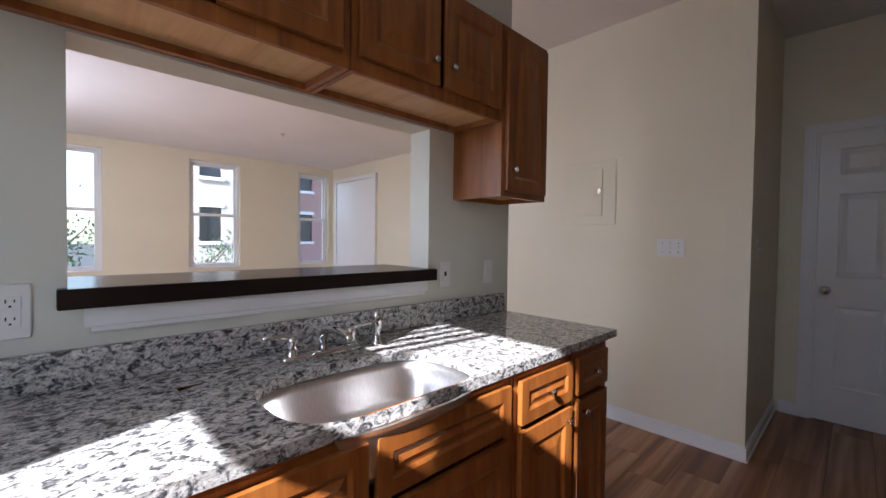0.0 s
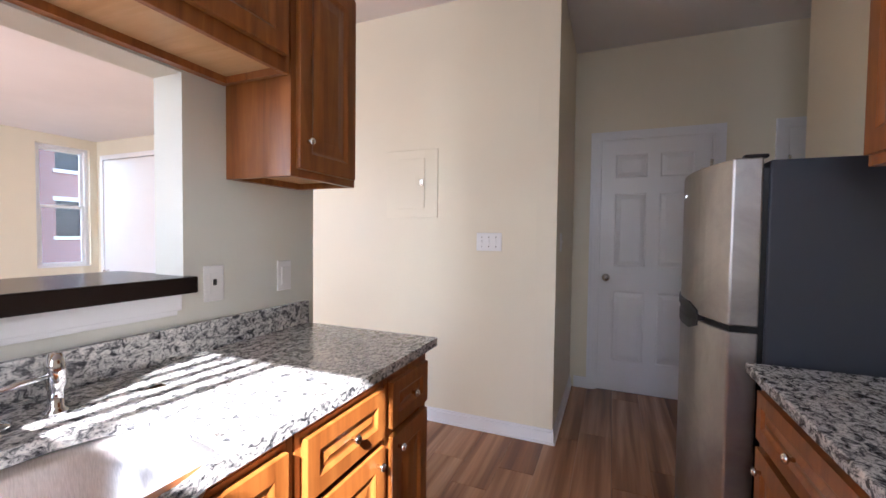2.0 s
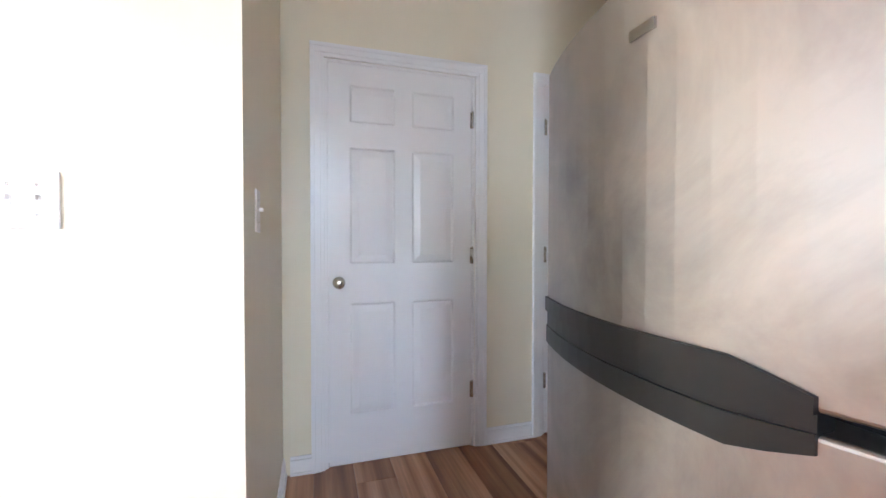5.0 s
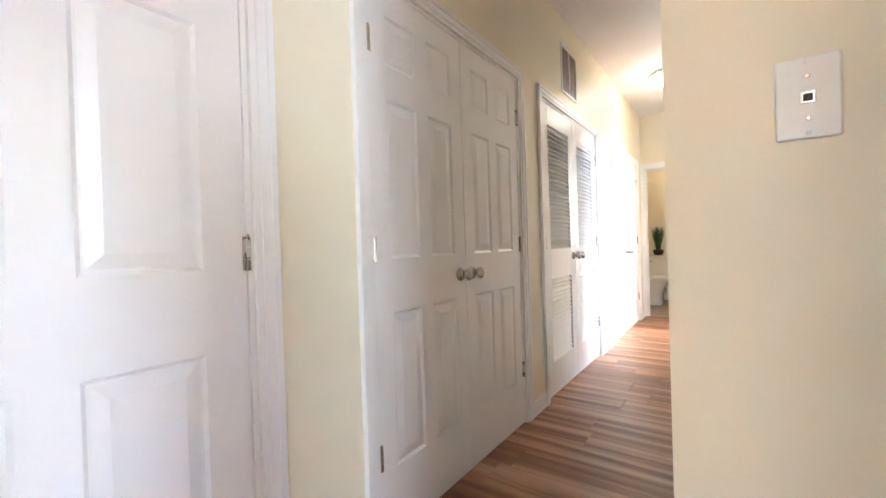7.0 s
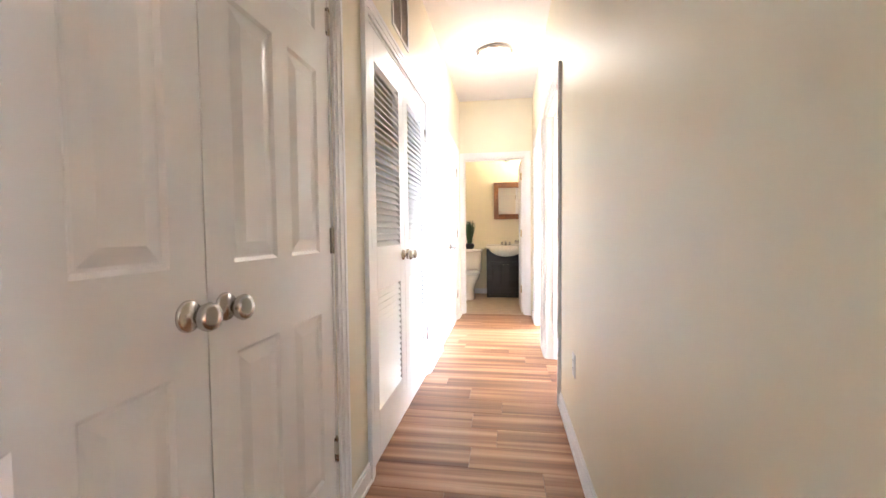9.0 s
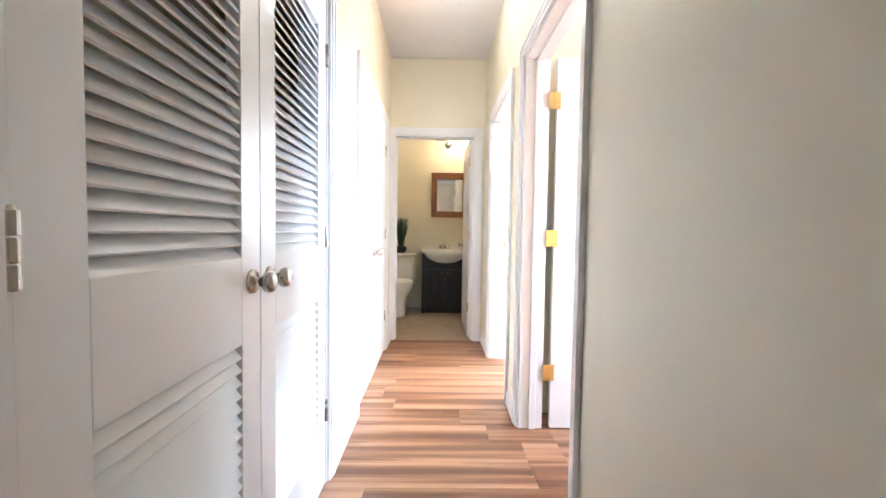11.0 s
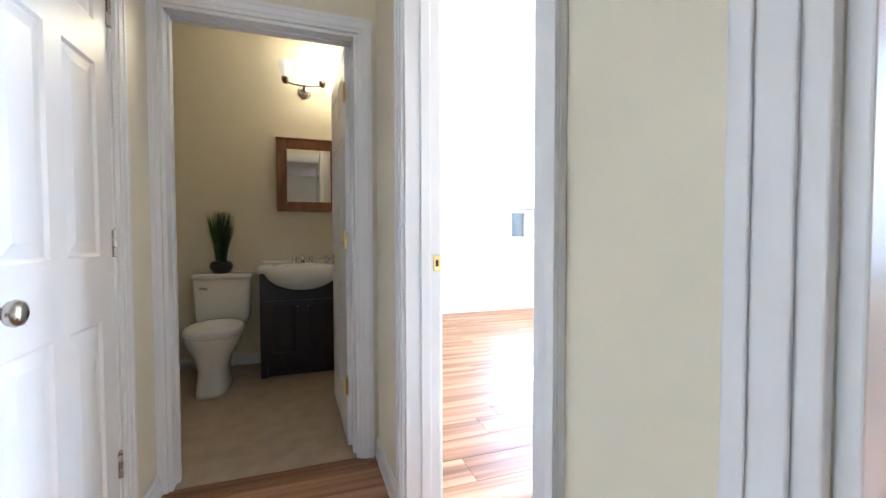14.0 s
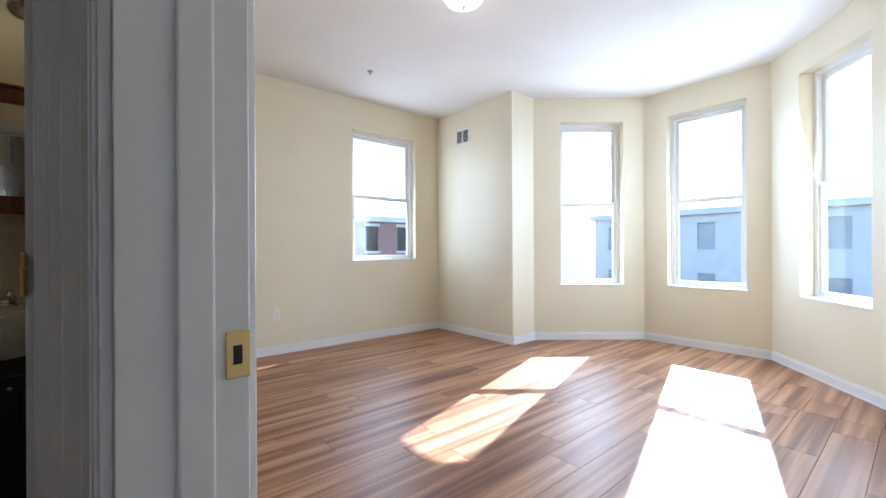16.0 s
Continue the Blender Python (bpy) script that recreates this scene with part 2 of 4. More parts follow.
# ---- mesh helpers ----
def cuboid(bm, lo, hi, mi=0):
    x0, y0, z0 = lo
    x1, y1, z1 = hi
    vs = [bm.verts.new(p) for p in ((x0, y0, z0), (x1, y0, z0), (x1, y1, z0), (x0, y1, z0), (x0, y0, z1), (x1, y0, z1), (x1, y1, z1), (x0, y1, z1))]
    for f in ((3, 2, 1, 0), (4, 5, 6, 7), (0, 1, 5, 4), (1, 2, 6, 5), (2, 3, 7, 6), (3, 0, 4, 7)):
        bm.faces.new([vs[i] for i in f]).material_index = mi
    return vs


def mesh_of(bm, mats, smooth=False):
    bmesh.ops.recalc_face_normals(bm, faces=bm.faces)
    me = bpy.data.meshes.new("mesh")
    bm.to_mesh(me)
    bm.free()
    for m in mats if isinstance(mats, (list, tuple)) else [mats]:
        me.materials.append(m)
    if smooth:
        for p in me.polygons:
            p.use_smooth = True
    return me


def rounded(ob, width=0.003, segments=2):
    mod = ob.modifiers.new("bevel", "BEVEL")
    mod.width, mod.segments, mod.limit_method = width, segments, "ANGLE"
    return ob


def boxes(name, items, mat, parent=None, bevel=0.0):
    bm = bmesh.new()
    for lo, hi in items:
        cuboid(bm, lo, hi)
    ob = new(name, mesh_of(bm, mat))
    if parent:
        ob.parent = parent
    if bevel:
        rounded(ob, bevel)
    return ob


def lathe(bm, profile, seg=24, m=None):
    m = m or Matrix()
    rings = []
    for r, z in profile:
        if r < 1e-5:
            rings.append([bm.verts.new(m @ Vector((0, 0, z)))])
        else:
            rings.append([bm.verts.new(m @ Vector((r * math.cos(a), r * math.sin(a), z))) for a in (2 * math.pi * i / seg for i in range(seg))])
    for a, b in zip(rings, rings[1:]):
        for i in range(seg):
            j = (i + 1) % seg
            q = [a[i % len(a)], a[j % len(a)], b[j % len(b)], b[i % len(b)]]
            q = list(dict.fromkeys(q))
            if len(q) > 2:
                bm.faces.new(q)


def lathed(name, profile, mat, m=None, parent=None, seg=24):
    bm = bmesh.new()
    lathe(bm, profile, seg, m)
    ob = new(name, mesh_of(bm, mat, True))
    if parent:
        ob.parent = parent
    return ob


def loft(bm, rings, seg=32, cap=(True, True)):
    """rings: (z, cx, cy, rx, ry, power)"""
    made = []
    for z, cx, cy, rx, ry, pw in rings:
        ring = []
        for i in range(seg):
            a = 2 * math.pi * i / seg
            c, s = math.cos(a), math.sin(a)
            e = 2 / pw
            ring.append(bm.verts.new((cx + rx * math.copysign(abs(c) ** e, c), cy + ry * math.copysign(abs(s) ** e, s), z)))
        made.append(ring)
    for a, b in zip(made, made[1:]):
        for i in range(seg):
            j = (i + 1) % seg
            bm.faces.new((a[i], a[j], b[j], b[i]))
    if cap[0]:
        bm.faces.new(made[0][::-1])
    if cap[1]:
        bm.faces.new(made[-1])


def lofted(name, rings, mat, parent=None, seg=32, cap=(True, True)):
    bm = bmesh.new()
    loft(bm, rings, seg, cap)
    ob = new(name, mesh_of(bm, mat, True))
    if parent:
        ob.parent = parent
    return ob


def tube(bm, pts, r, seg=10):
    pts = [Vector(p) for p in pts]
    rings = []
    for i, p in enumerate(pts):
        d = (pts[min(i + 1, len(pts) - 1)] - pts[max(i - 1, 0)]).normalized()
        q = d.to_track_quat("Z", "Y")
        rr = r[i] if isinstance(r, (list, tuple)) else r
        rings.append([bm.verts.new(p + q @ Vector((rr * math.cos(a), rr * math.sin(a), 0))) for a in (2 * math.pi * k / seg for k in range(seg))])
    for a, b in zip(rings, rings[1:]):
        for k in range(seg):
            j = (k + 1) % seg
            bm.faces.new((a[k], a[j], b[j], b[k]))
    bm.faces.new(rings[0][::-1])
    bm.faces.new(rings[-1])


def empty(name, m=None):
    ob = new(name)
    if m is not None:
        ob.matrix_world = m
    return ob


def pieces_of(length, z0, z1, holes):
    us = sorted({0.0, length, *[h[0] for h in holes], *[h[1] for h in holes]})
    for a, b in zip(us, us[1:]):
        cur = z0
        for h in sorted((h for h in holes if h[0] <= a + 1e-6 and h[1] >= b - 1e-6), key=lambda h: h[2]):
            if h[2] > cur + 1e-6:
                yield a, b, cur, h[2]
            cur = max(cur, h[3])
        if z1 > cur + 1e-6:
            yield a, b, cur, z1


def along(p0, p1):
    d = Vector((p1[0] - p0[0], p1[1] - p0[1], 0))
    return pose(p0[0], p0[1], 0, 0, 0, math.degrees(math.atan2(d.y, d.x))), d.length


def wall(name, p0, p1, thick, z1, holes, mat, label, z0=0.0):
    """The room's face runs from p0 to p1; the wall's thickness lies to the left of that way."""
    m, length = along(p0, p1)
    bm = bmesh.new()
    for a, b, c, d in pieces_of(length, z0, z1, holes):
        cuboid(bm, (a, 0, c), (b, thick, d))
    bmesh.ops.remove_doubles(bm, verts=bm.verts, dist=1e-5)
    ob = new(name, mesh_of(bm, mat))
    ob.matrix_world = m
    return tagged(ob, label, "wall", kind="structure")


def skirting(p0, p1, gaps=()):
    """A baseboard on a wall's face, running as the wall runs, its depth on the room's side."""
    m, length = along(p0, p1)
    bm = bmesh.new()
    cur = 0.0
    for a, b in [*sorted(gaps), (length, length)]:
        if a - cur > 0.01:
            cuboid(bm, (cur, -0.012, 0), (a, 0, 0.075))
            cuboid(bm, (cur, -0.008, 0.075), (a, 0, 0.092))
            cuboid(bm, (cur, -0.019, 0), (a, -0.012, 0.016))
        cur = max(cur, b)
    ob = new("baseboard", mesh_of(bm, M_WHITE))
    ob.matrix_world = m
    rounded(ob, 0.003)
    return tagged(ob, "white painted wooden baseboard along the wall", "baseboard", kind="structure")


def casing(m, w, h, depth, sides=(True, False), jamb=True):
    """Trim and jamb of a door opening w wide, its face in the plane y = 0 with the room at y < 0."""
    root = empty("door_trim", m)
    tagged(root, "white painted wooden door casing and jamb", "door frame", kind="structure")
    c = 0.066
    for on, s in zip(sides, (-1, 1)):
        if not on:
            continue
        bm = bmesh.new()
        y0 = 0 if s < 0 else depth
        for a, b, t0, t in ((0.0, c, 0.0, 0.012), (0.018, c, 0.012, 0.017), (0.046, c, 0.017, 0.021)):
            ys = sorted((y0 + s * t0, y0 + s * t))
            cuboid(bm, (-b, ys[0], 0), (-a, ys[1], h + a))
            cuboid(bm, (w + a, ys[0], 0), (w + b, ys[1], h + a))
            cuboid(bm, (-b, ys[0], h + a), (w + b, ys[1], h + b))
        ob = new("casing", mesh_of(bm, M_WHITE))
        ob.parent = root
        rounded(ob, 0.003)
    if jamb:
        t = 0.016
        boxes("stop", [((t, 0.055, 0), (t + 0.011, 0.092, h - t)), ((w - t - 0.011, 0.055, 0), (w - t, 0.092, h - t)), ((t + 0.011, 0.055, h - t - 0.011), (w - t - 0.011, 0.092, h - t))], M_WHITE, root, 0.003)
        boxes("jamb", [((0, 0, 0), (t, depth, h)), ((w - t, 0, 0), (w, depth, h)), ((t, 0, h - t), (w - t, depth, h))], M_WHITE, root, 0.002)
    return root


def raised_panel(bm, x0, x1, z0, z1, y, out, depth=0.007, edge=0.03):
    """A sunk field with a raised middle; out is -1 or 1, the way the face looks."""
    rec = y - out * depth
    ring = lambda k, yy: [bm.verts.new(p) for p in ((x0 + k, yy, z0 + k), (x1 - k, yy, z0 + k), (x1 - k, yy, z1 - k), (x0 + k, yy, z1 - k))]
    rs = [ring(0, y), ring(0.009, rec), ring(0.015, rec), ring(0.015 + edge, y - out * 0.001)]
    for a, b in zip(rs, rs[1:]):
        for i in range(4):
            j = (i + 1) % 4
            bm.faces.new((a[i], a[j], b[j], b[i]))
    bm.faces.new(rs[-1])


def panelled(bm, w, h, t, panels, edge=0.03):
    """A leaf of width w and height h, thickness t from y = 0 to y = t, with panels on both faces."""
    for y, out in ((0.0, -1), (t, 1)):
        for a, b, c, d in pieces_of(w, 0, h, panels):
            vs = [bm.verts.new(p) for p in ((a, y, c), (b, y, c), (b, y, d), (a, y, d))]
            bm.faces.new(vs)
        for x0, x1, z0, z1 in panels:
            raised_panel(bm, x0, x1, z0, z1, y, out, edge=edge)
    for a, b in (((0, 0, 0), (0, t, h)), ((w, 0, 0), (w, t, h))):
        x = a[0]
        bm.faces.new([bm.verts.new(p) for p in ((x, 0, 0), (x, t, 0), (x, t, h), (x, 0, h))])
    for z in (0, h):
        bm.faces.new([bm.verts.new(p) for p in ((0, 0, z), (w, 0, z), (w, t, z), (0, t, z))])
    bmesh.ops.remove_doubles(bm, verts=bm.verts, dist=1e-5)


def six(w):
    s = 0.105 * min(1, w / 0.72)
    mid = 0.09 * min(1, w / 0.72)
    c = (w - 2 * s - mid) / 2
    cols = ((s, s + c), (s + c + mid, w - s))
    return [(a, b, z0, z1) for a, b in cols for z0, z1 in ((0.25, 0.815), (1.015, 1.60), (1.725, 1.91))]


KNOB = [(0.0, 0.062), (0.012, 0.062), (0.024, 0.056), (0.028, 0.046), (0.025, 0.036), (0.013, 0.028), (0.011, 0.012), (0.028, 0.009), (0.031, 0.004), (0.031, 0.0), (0.0, 0.0)]


def knob(parent, at, way, mat=M_NICKEL):
    q = Vector(way).to_track_quat("Z", "Y").to_matrix().to_4x4()
    ob = lathed("knob", KNOB, mat, Matrix.Translation(at) @ q, parent, 20)
    return tagged(ob, "round satin nickel door knob")


def hinge(parent, at, mat, wide=0.013):
    """A knuckle in three parts on two leaves, with screw heads on wide ones."""
    bm = bmesh.new()
    x, y, z = at
    for k in (-1, 0, 1):
        lathe(bm, [(0, -0.0142), (0.0055, -0.0142), (0.0065, -0.012), (0.0065, 0.012), (0.0055, 0.0142), (0, 0.0142)], 12, Matrix.Translation((x, y, z + k * 0.03)))
    lathe(bm, [(0, 0.045), (0.005, 0.045), (0.004, 0.049), (0, 0.05)], 10, Matrix.Translation((x, y, z)))
    front = y - 0.004 if wide > 0.02 else y + 0.002
    cuboid(bm, (x - wide, front, z - 0.044), (x - 0.001, front + 0.004, z + 0.044))
    cuboid(bm, (x + 0.001, front, z - 0.044), (x + wide, front + 0.004, z + 0.044))
    if wide > 0.02:
        q = Vector((0, -1, 0)).to_track_quat("Z", "Y").to_matrix().to_4x4()
        for sx in (-1, 1):
            for dz in (-0.03, 0.0, 0.03):
                lathe(bm, [(0, 0.0015), (0.0035, 0.001), (0.0042, 0), (0, 0)], 8, Matrix.Translation((x + sx * wide * 0.62, front, z + dz)) @ q)
    ob = new("hinge", mesh_of(bm, mat))
    ob.parent = parent
    return tagged(ob, "brass hinge") if mat is M_BRASS else ob


def leaf(name, w, m, label, knob_u=None, knob_sides=(-1,), hinge_u=None, hinge_mat=M_NICKEL, h=2.02, hinge_y=-0.004):
    """A six-panel leaf, its foot 8 mm above the floor."""
    root = empty(name, m)
    bm = bmesh.new()
    panelled(bm, w, h, 0.035, six(w))
    ob = new("leaf", mesh_of(bm, M_WHITE))
    ob.parent = root
    ob.location.z = 0.008
    if knob_u is not None:
        for s in knob_sides:
            knob(root, (knob_u, 0 if s < 0 else 0.035, 0.93), (0, s, 0))
    if hinge_u is not None:
        for z in (0.32, 1.06, 1.80):
            hinge(root, (hinge_u, hinge_y, z), hinge_mat, 0.031 if hinge_mat is M_BRASS else 0.013)
    return tagged(root, label, "door", kind="structure")


def louvre_leaf(name, w, m, label, knob_u, hinge_u):
    root = empty(name, m)
    s = 0.10
    h = 2.02
    zones = ((0.23, 0.80), (1.01, 1.87))
    bm = bmesh.new()
    for lo, hi in (((0, 0, 0), (s, 0.035, h)), ((w - s, 0, 0), (w, 0.035, h)), ((s, 0, 0), (w - s, 0.035, 0.23)), ((s, 0, 0.80), (w - s, 0.035, 1.01)), ((s, 0, 1.87), (w - s, 0.035, h))):
        cuboid(bm, lo, hi)
    ob = new("frame", mesh_of(bm, M_WHITE))
    ob.parent, ob.location.z = root, 0.008
    rounded(ob, 0.002)
    bm = bmesh.new()
    q = [Vector(p) for p in ((0, -0.0235, -0.003), (0, 0.0235, -0.003), (0, 0.0235, 0.003), (0, -0.0235, 0.003))]
    tilt = Euler((radians(50), 0, 0)).to_matrix()
    vs = [[bm.verts.new(tilt @ p + Vector((x, 0, 0))) for p in q] for x in (0, w - 2 * s)]
    for i in range(4):
        j = (i + 1) % 4
        bm.faces.new((vs[0][i], vs[0][j], vs[1][j], vs[1][i]))
    bm.faces.new(vs[0][::-1])
    bm.faces.new(vs[1])
    slat = mesh_of(bm, M_WHITE)
    for a, b in zones:
        n = int((b - a) / 0.031)
        for i in range(n):
            o = new("slat", slat)
            o.parent, o.location = root, (s, 0.018, a + 0.008 + (i + 0.5) * (b - a) / n)
    knob(root, (knob_u, 0, 0.955), (0, -1, 0))
    for z in (0.32, 1.06, 1.80):
        hinge(root, (hinge_u, -0.004, z), M_NICKEL)
    return tagged(root, label, "door", kind="structure")


def window(name, m, w, z0, z1, label, depth=0.10):
    """A double-hung window set `depth` behind the room's face y = 0, from x = 0 to w."""
    root = empty(name, m)
    tagged(root, label, "window", kind="structure")
    d = depth
    f = 0.042
    mid = (z0 + z1) / 2
    boxes("frame", [((0, d, z0), (f, d + 0.08, z1)), ((w - f, d, z0), (w, d + 0.08, z1)), ((f, d, z1 - f), (w - f, d + 0.08, z1)), ((f, d, z0), (w - f, d + 0.08, z0 + 0.03))], M_VINYL, root, 0.003)
    s = 0.036
    for nm, y, a, b in (("lower_sash", d + 0.012, z0 + 0.03, mid + 0.022), ("upper_sash", d + 0.044, mid - 0.022, z1 - f)):
        boxes(nm, [((f, y, a), (f + s, y + 0.03, b)), ((w - f - s, y, a), (w - f, y + 0.03, b)), ((f + s, y, a), (w - f - s, y + 0.03, a + s)), ((f + s, y, b - s), (w - f - s, y + 0.03, b))], M_VINYL, root, 0.002)
        g = boxes("pane", [((f + s, y + 0.012, a + s), (w - f - s, y + 0.018, b - s))], M_GLASS, root)
        g.visible_shadow = False
    boxes("sill", [((0.0, 0.0 - 0.006, z0 - 0.0), (w, d, z0 + 0.014))], M_WHITE, root, 0.003)
    boxes("lock", [((w / 2 - 0.03, d - 0.004, mid + 0.022), (w / 2 + 0.03, d + 0.02, mid + 0.034))], M_NICKEL, root, 0.002)
    return root


def cover_plate(name, m, w, h, label, category, slots):
    """A plate on the wall: face towards local -y; slots: (x, z, w, h, stick out, material)."""
    root = empty(name, m)
    bm = bmesh.new()
    cuboid(bm, (-w / 2, -0.006, -h / 2), (w / 2, 0, h / 2))
    ob = new("plate", mesh_of(bm, M_PLASTIC))
    ob.parent = root
    rounded(ob, 0.003)
    for x, z, a, b, o, mt in slots:
        boxes("insert", [((x - a / 2, -0.006 - o, z - b / 2), (x + a / 2, -0.004, z + b / 2))], mt, root, 0.001)
    return tagged(root, label, category)


def outlet_slots(x=0.0):
    r = []
    for z in (-0.02, 0.02):
        r.append((x, z, 0.034, 0.029, 0.002, M_PLASTIC))
        r += [(x - 0.007, z + 0.004, 0.003, 0.009, 0.0025, M_EDGE), (x + 0.007, z + 0.004, 0.003, 0.007, 0.0025, M_EDGE), (x, z - 0.008, 0.005, 0.005, 0.0025, M_EDGE)]
    return r


def toggles(xs):
    return [(x, 0, 0.011, 0.024, 0.001, M_PLASTIC) for x in xs] + [(x, 0.004, 0.007, 0.010, 0.012, M_PLASTIC) for x in xs] + [(x, z, 0.006, 0.006, 0.001, M_NICKEL) for x in xs for z in (-0.03, 0.03)]


def vent(name, m, w, h, label, mat_in):
    root = empty(name, m)
    boxes("frame", [((-w / 2, -0.008, -h / 2), (-w / 2 + 0.02, 0, h / 2)), ((w / 2 - 0.02, -0.008, -h / 2), (w / 2, 0, h / 2)), ((-w / 2 + 0.02, -0.008, -h / 2), (w / 2 - 0.02, 0, -h / 2 + 0.02)), ((-w / 2 + 0.02, -0.008, h / 2 - 0.02), (w / 2 - 0.02, 0, h / 2)), ((-0.008, -0.008, -h / 2 + 0.02), (0.008, 0, h / 2 - 0.02))], M_PLASTIC, root, 0.002)
    boxes("duct", [((-w / 2 + 0.02, -0.002, -h / 2 + 0.02), (w / 2 - 0.02, -0.0005, h / 2 - 0.02))], mat_in, root)
    n = max(5, int(h / 0.022))
    bm = bmesh.new()
    for i in range(n):
        z = -h / 2 + 0.02 + (i + 0.5) * (h - 0.04) / n
        for a, b in ((-w / 2 + 0.02, -0.008), (0.008, w / 2 - 0.02)):
            vs = [bm.verts.new(p) for p in ((a, -0.007, z - 0.004), (b, -0.007, z - 0.004), (b, -0.003, z + 0.003), (a, -0.003, z + 0.003))]
            bm.faces.new(vs)
    o = new("louvres", mesh_of(bm, M_PLASTIC))
    o.parent = root
    return tagged(root, label, "vent")

# ---- structure ----
CEIL, BED_CEIL, LIV_CEIL = 2.77, 2.94, 2.56
HEAD = 2.036


def slab(name, lo, hi, mat, label, cat):
    return tagged(boxes(name, [(lo, hi)], mat), label, cat, kind="structure")


slab("floor", (-6.75, -2.3, -0.06), (10.2, 5.2, -0.012), M_EDGE, "dark underlay below the laminate floor", "floor")
slab("floor_living", (-6.6, -1.0, -0.012), (-2.4, 4.0, -0.001), M_PLANK, "brown wood laminate floor of the living room", "floor")
slab("floor_passage", (-2.4, -1.0, -0.012), (-0.93, 1.8, -0.001), M_PLANK, "brown wood laminate floor between living room and kitchen", "floor")
slab("floor_side_room", (1.42, -0.53, -0.012), (5.08, 2.9, -0.001), M_PLANK, "brown wood laminate floor of the side room", "floor")
slab("floor_bathroom", (6.70, 3.04, -0.012), (8.68, 5.0, 0.002), M_TILE, "tan vinyl floor of the bathroom", "floor")
tagged(boxes("ceiling_kitchen", [((-2.4, -1.12, CEIL), (5.08, 5.1, CEIL + 0.4)), ((5.08, 2.945, CEIL), (6.69, 5.1, CEIL + 0.4))], M_CEIL), "white painted ceiling of kitchen and hall", "ceiling", kind="structure")
slab("ceiling_living", (-6.72, -1.12, LIV_CEIL), (-2.4, 4.12, CEIL + 0.4), M_CEIL, "white painted living room ceiling", "ceiling")
slab("ceiling_bathroom", (6.69, 3.04, CEIL), (8.8, 5.1, CEIL + 0.4), M_CEIL, "white painted bathroom ceiling", "ceiling")
slab("ceiling_bedroom", (5.1, -2.2, BED_CEIL), (10.14, 2.941, BED_CEIL + 0.25), M_CEIL, "white painted bedroom ceiling", "ceiling")

CREAM = "cream painted plaster wall"
wall("wall_north", (0.01, 4.0), (6.69, 4.0), 0.12, CEIL, [(0.285, 1.08, 0, HEAD), (1.504, 2.728, 0, HEAD), (3.095, 4.383, 0, HEAD), (5.052, 6.34, 0, HEAD)], M_WALL, CREAM)
wall("wall_bathroom_front", (6.69, 5.1), (6.69, 3.072), 0.12, CEIL, [(1.136, 1.937, 0, HEAD)], M_WALL, CREAM)
wall("wall_hall_south", (6.81, 3.072), (1.42, 3.072), 0.132, BED_CEIL, [(0.67, 1.548, 0, HEAD), (1.915, 2.805, 0, HEAD)], M_WALL, CREAM)
wall("wall_kitchen_east", (1.30, 3.072), (1.30, -1.0), 0.12, CEIL, [], M_WALL, CREAM)
wall("wall_kitchen_south", (1.42, -1.0), (-6.72, -1.0), 0.12, CEIL, [(0.78, 1.57, 1.10, 2.755), (2.92, 3.92, 0.85, 2.25), (5.12, 6.12, 0.85, 2.25)], M_WALL, CREAM)
wall("wall_living_west", (-6.6, -1.0), (-6.6, 4.0), 0.14, LIV_CEIL, [(0.84, 1.58, 0.755, 2.425), (2.595, 3.325, 0.755, 2.425), (4.31, 4.91, 0.755, 2.425)], M_WALL, CREAM)
wall("wall_living_north", (-6.72, 4.0), (-2.3, 4.0), 0.12, LIV_CEIL, [], M_WALL, CREAM)
wall("wall_block_west", (-2.3, 4.0), (-2.3, 2.93), 0.12, CEIL, [], M_WALL, CREAM)
wall("wall_end", (-2.3, 2.93), (-0.022, 2.93), 0.12, CEIL, [], M_WALL, CREAM)
wall("wall_return", (0.098, 2.93), (0.098, 4.0), 0.12, CEIL, [], M_WALL, CREAM)
wall("wall_pass_through", (-0.80, -1.0), (-0.80, 1.86), 0.13, CEIL, [(1.11, 2.28, 1.12, 1.735)], M_WALL_SHADED, "cream painted wall with a pass-through opening above the sink")
wall("wall_closet_back", (0.0, 4.75), (6.69, 4.75), 0.1, CEIL, [], M_WALL, CREAM)
wall("wall_bathroom_back", (8.48, 5.1), (8.48, 3.04), 0.12, CEIL, [], M_WALL, CREAM)
wall("wall_bathroom_north", (6.81, 5.0), (8.48, 5.0), 0.1, CEIL, [], M_WALL, CREAM)
wall("wall_bedroom_north", (6.81, 2.94), (10.14, 2.94), 0.1, BED_CEIL, [], M_WALL, CREAM)
wall("wall_bedroom_east", (10.02, 2.94), (10.02, -0.655), 0.12, BED_CEIL, [(2.155, 3.09, 0.97, 2.57)], M_WALL, CREAM)
wall("wall_chimney", (10.02, -0.535), (8.65, -0.535), 0.12, BED_CEIL, [], M_WALL, CREAM)
wall("wall_bay_side", (8.65, -0.655), (8.65, -0.93), 0.12, BED_CEIL, [], M_WALL, CREAM)
BAY = (((8.65, -0.93), (7.79, -1.960), 0.328, 1.095), ((7.79, -1.960), (6.56, -1.975), 0.267, 1.027), ((6.56, -1.975), (5.72, -0.955), 0.40, 1.15))
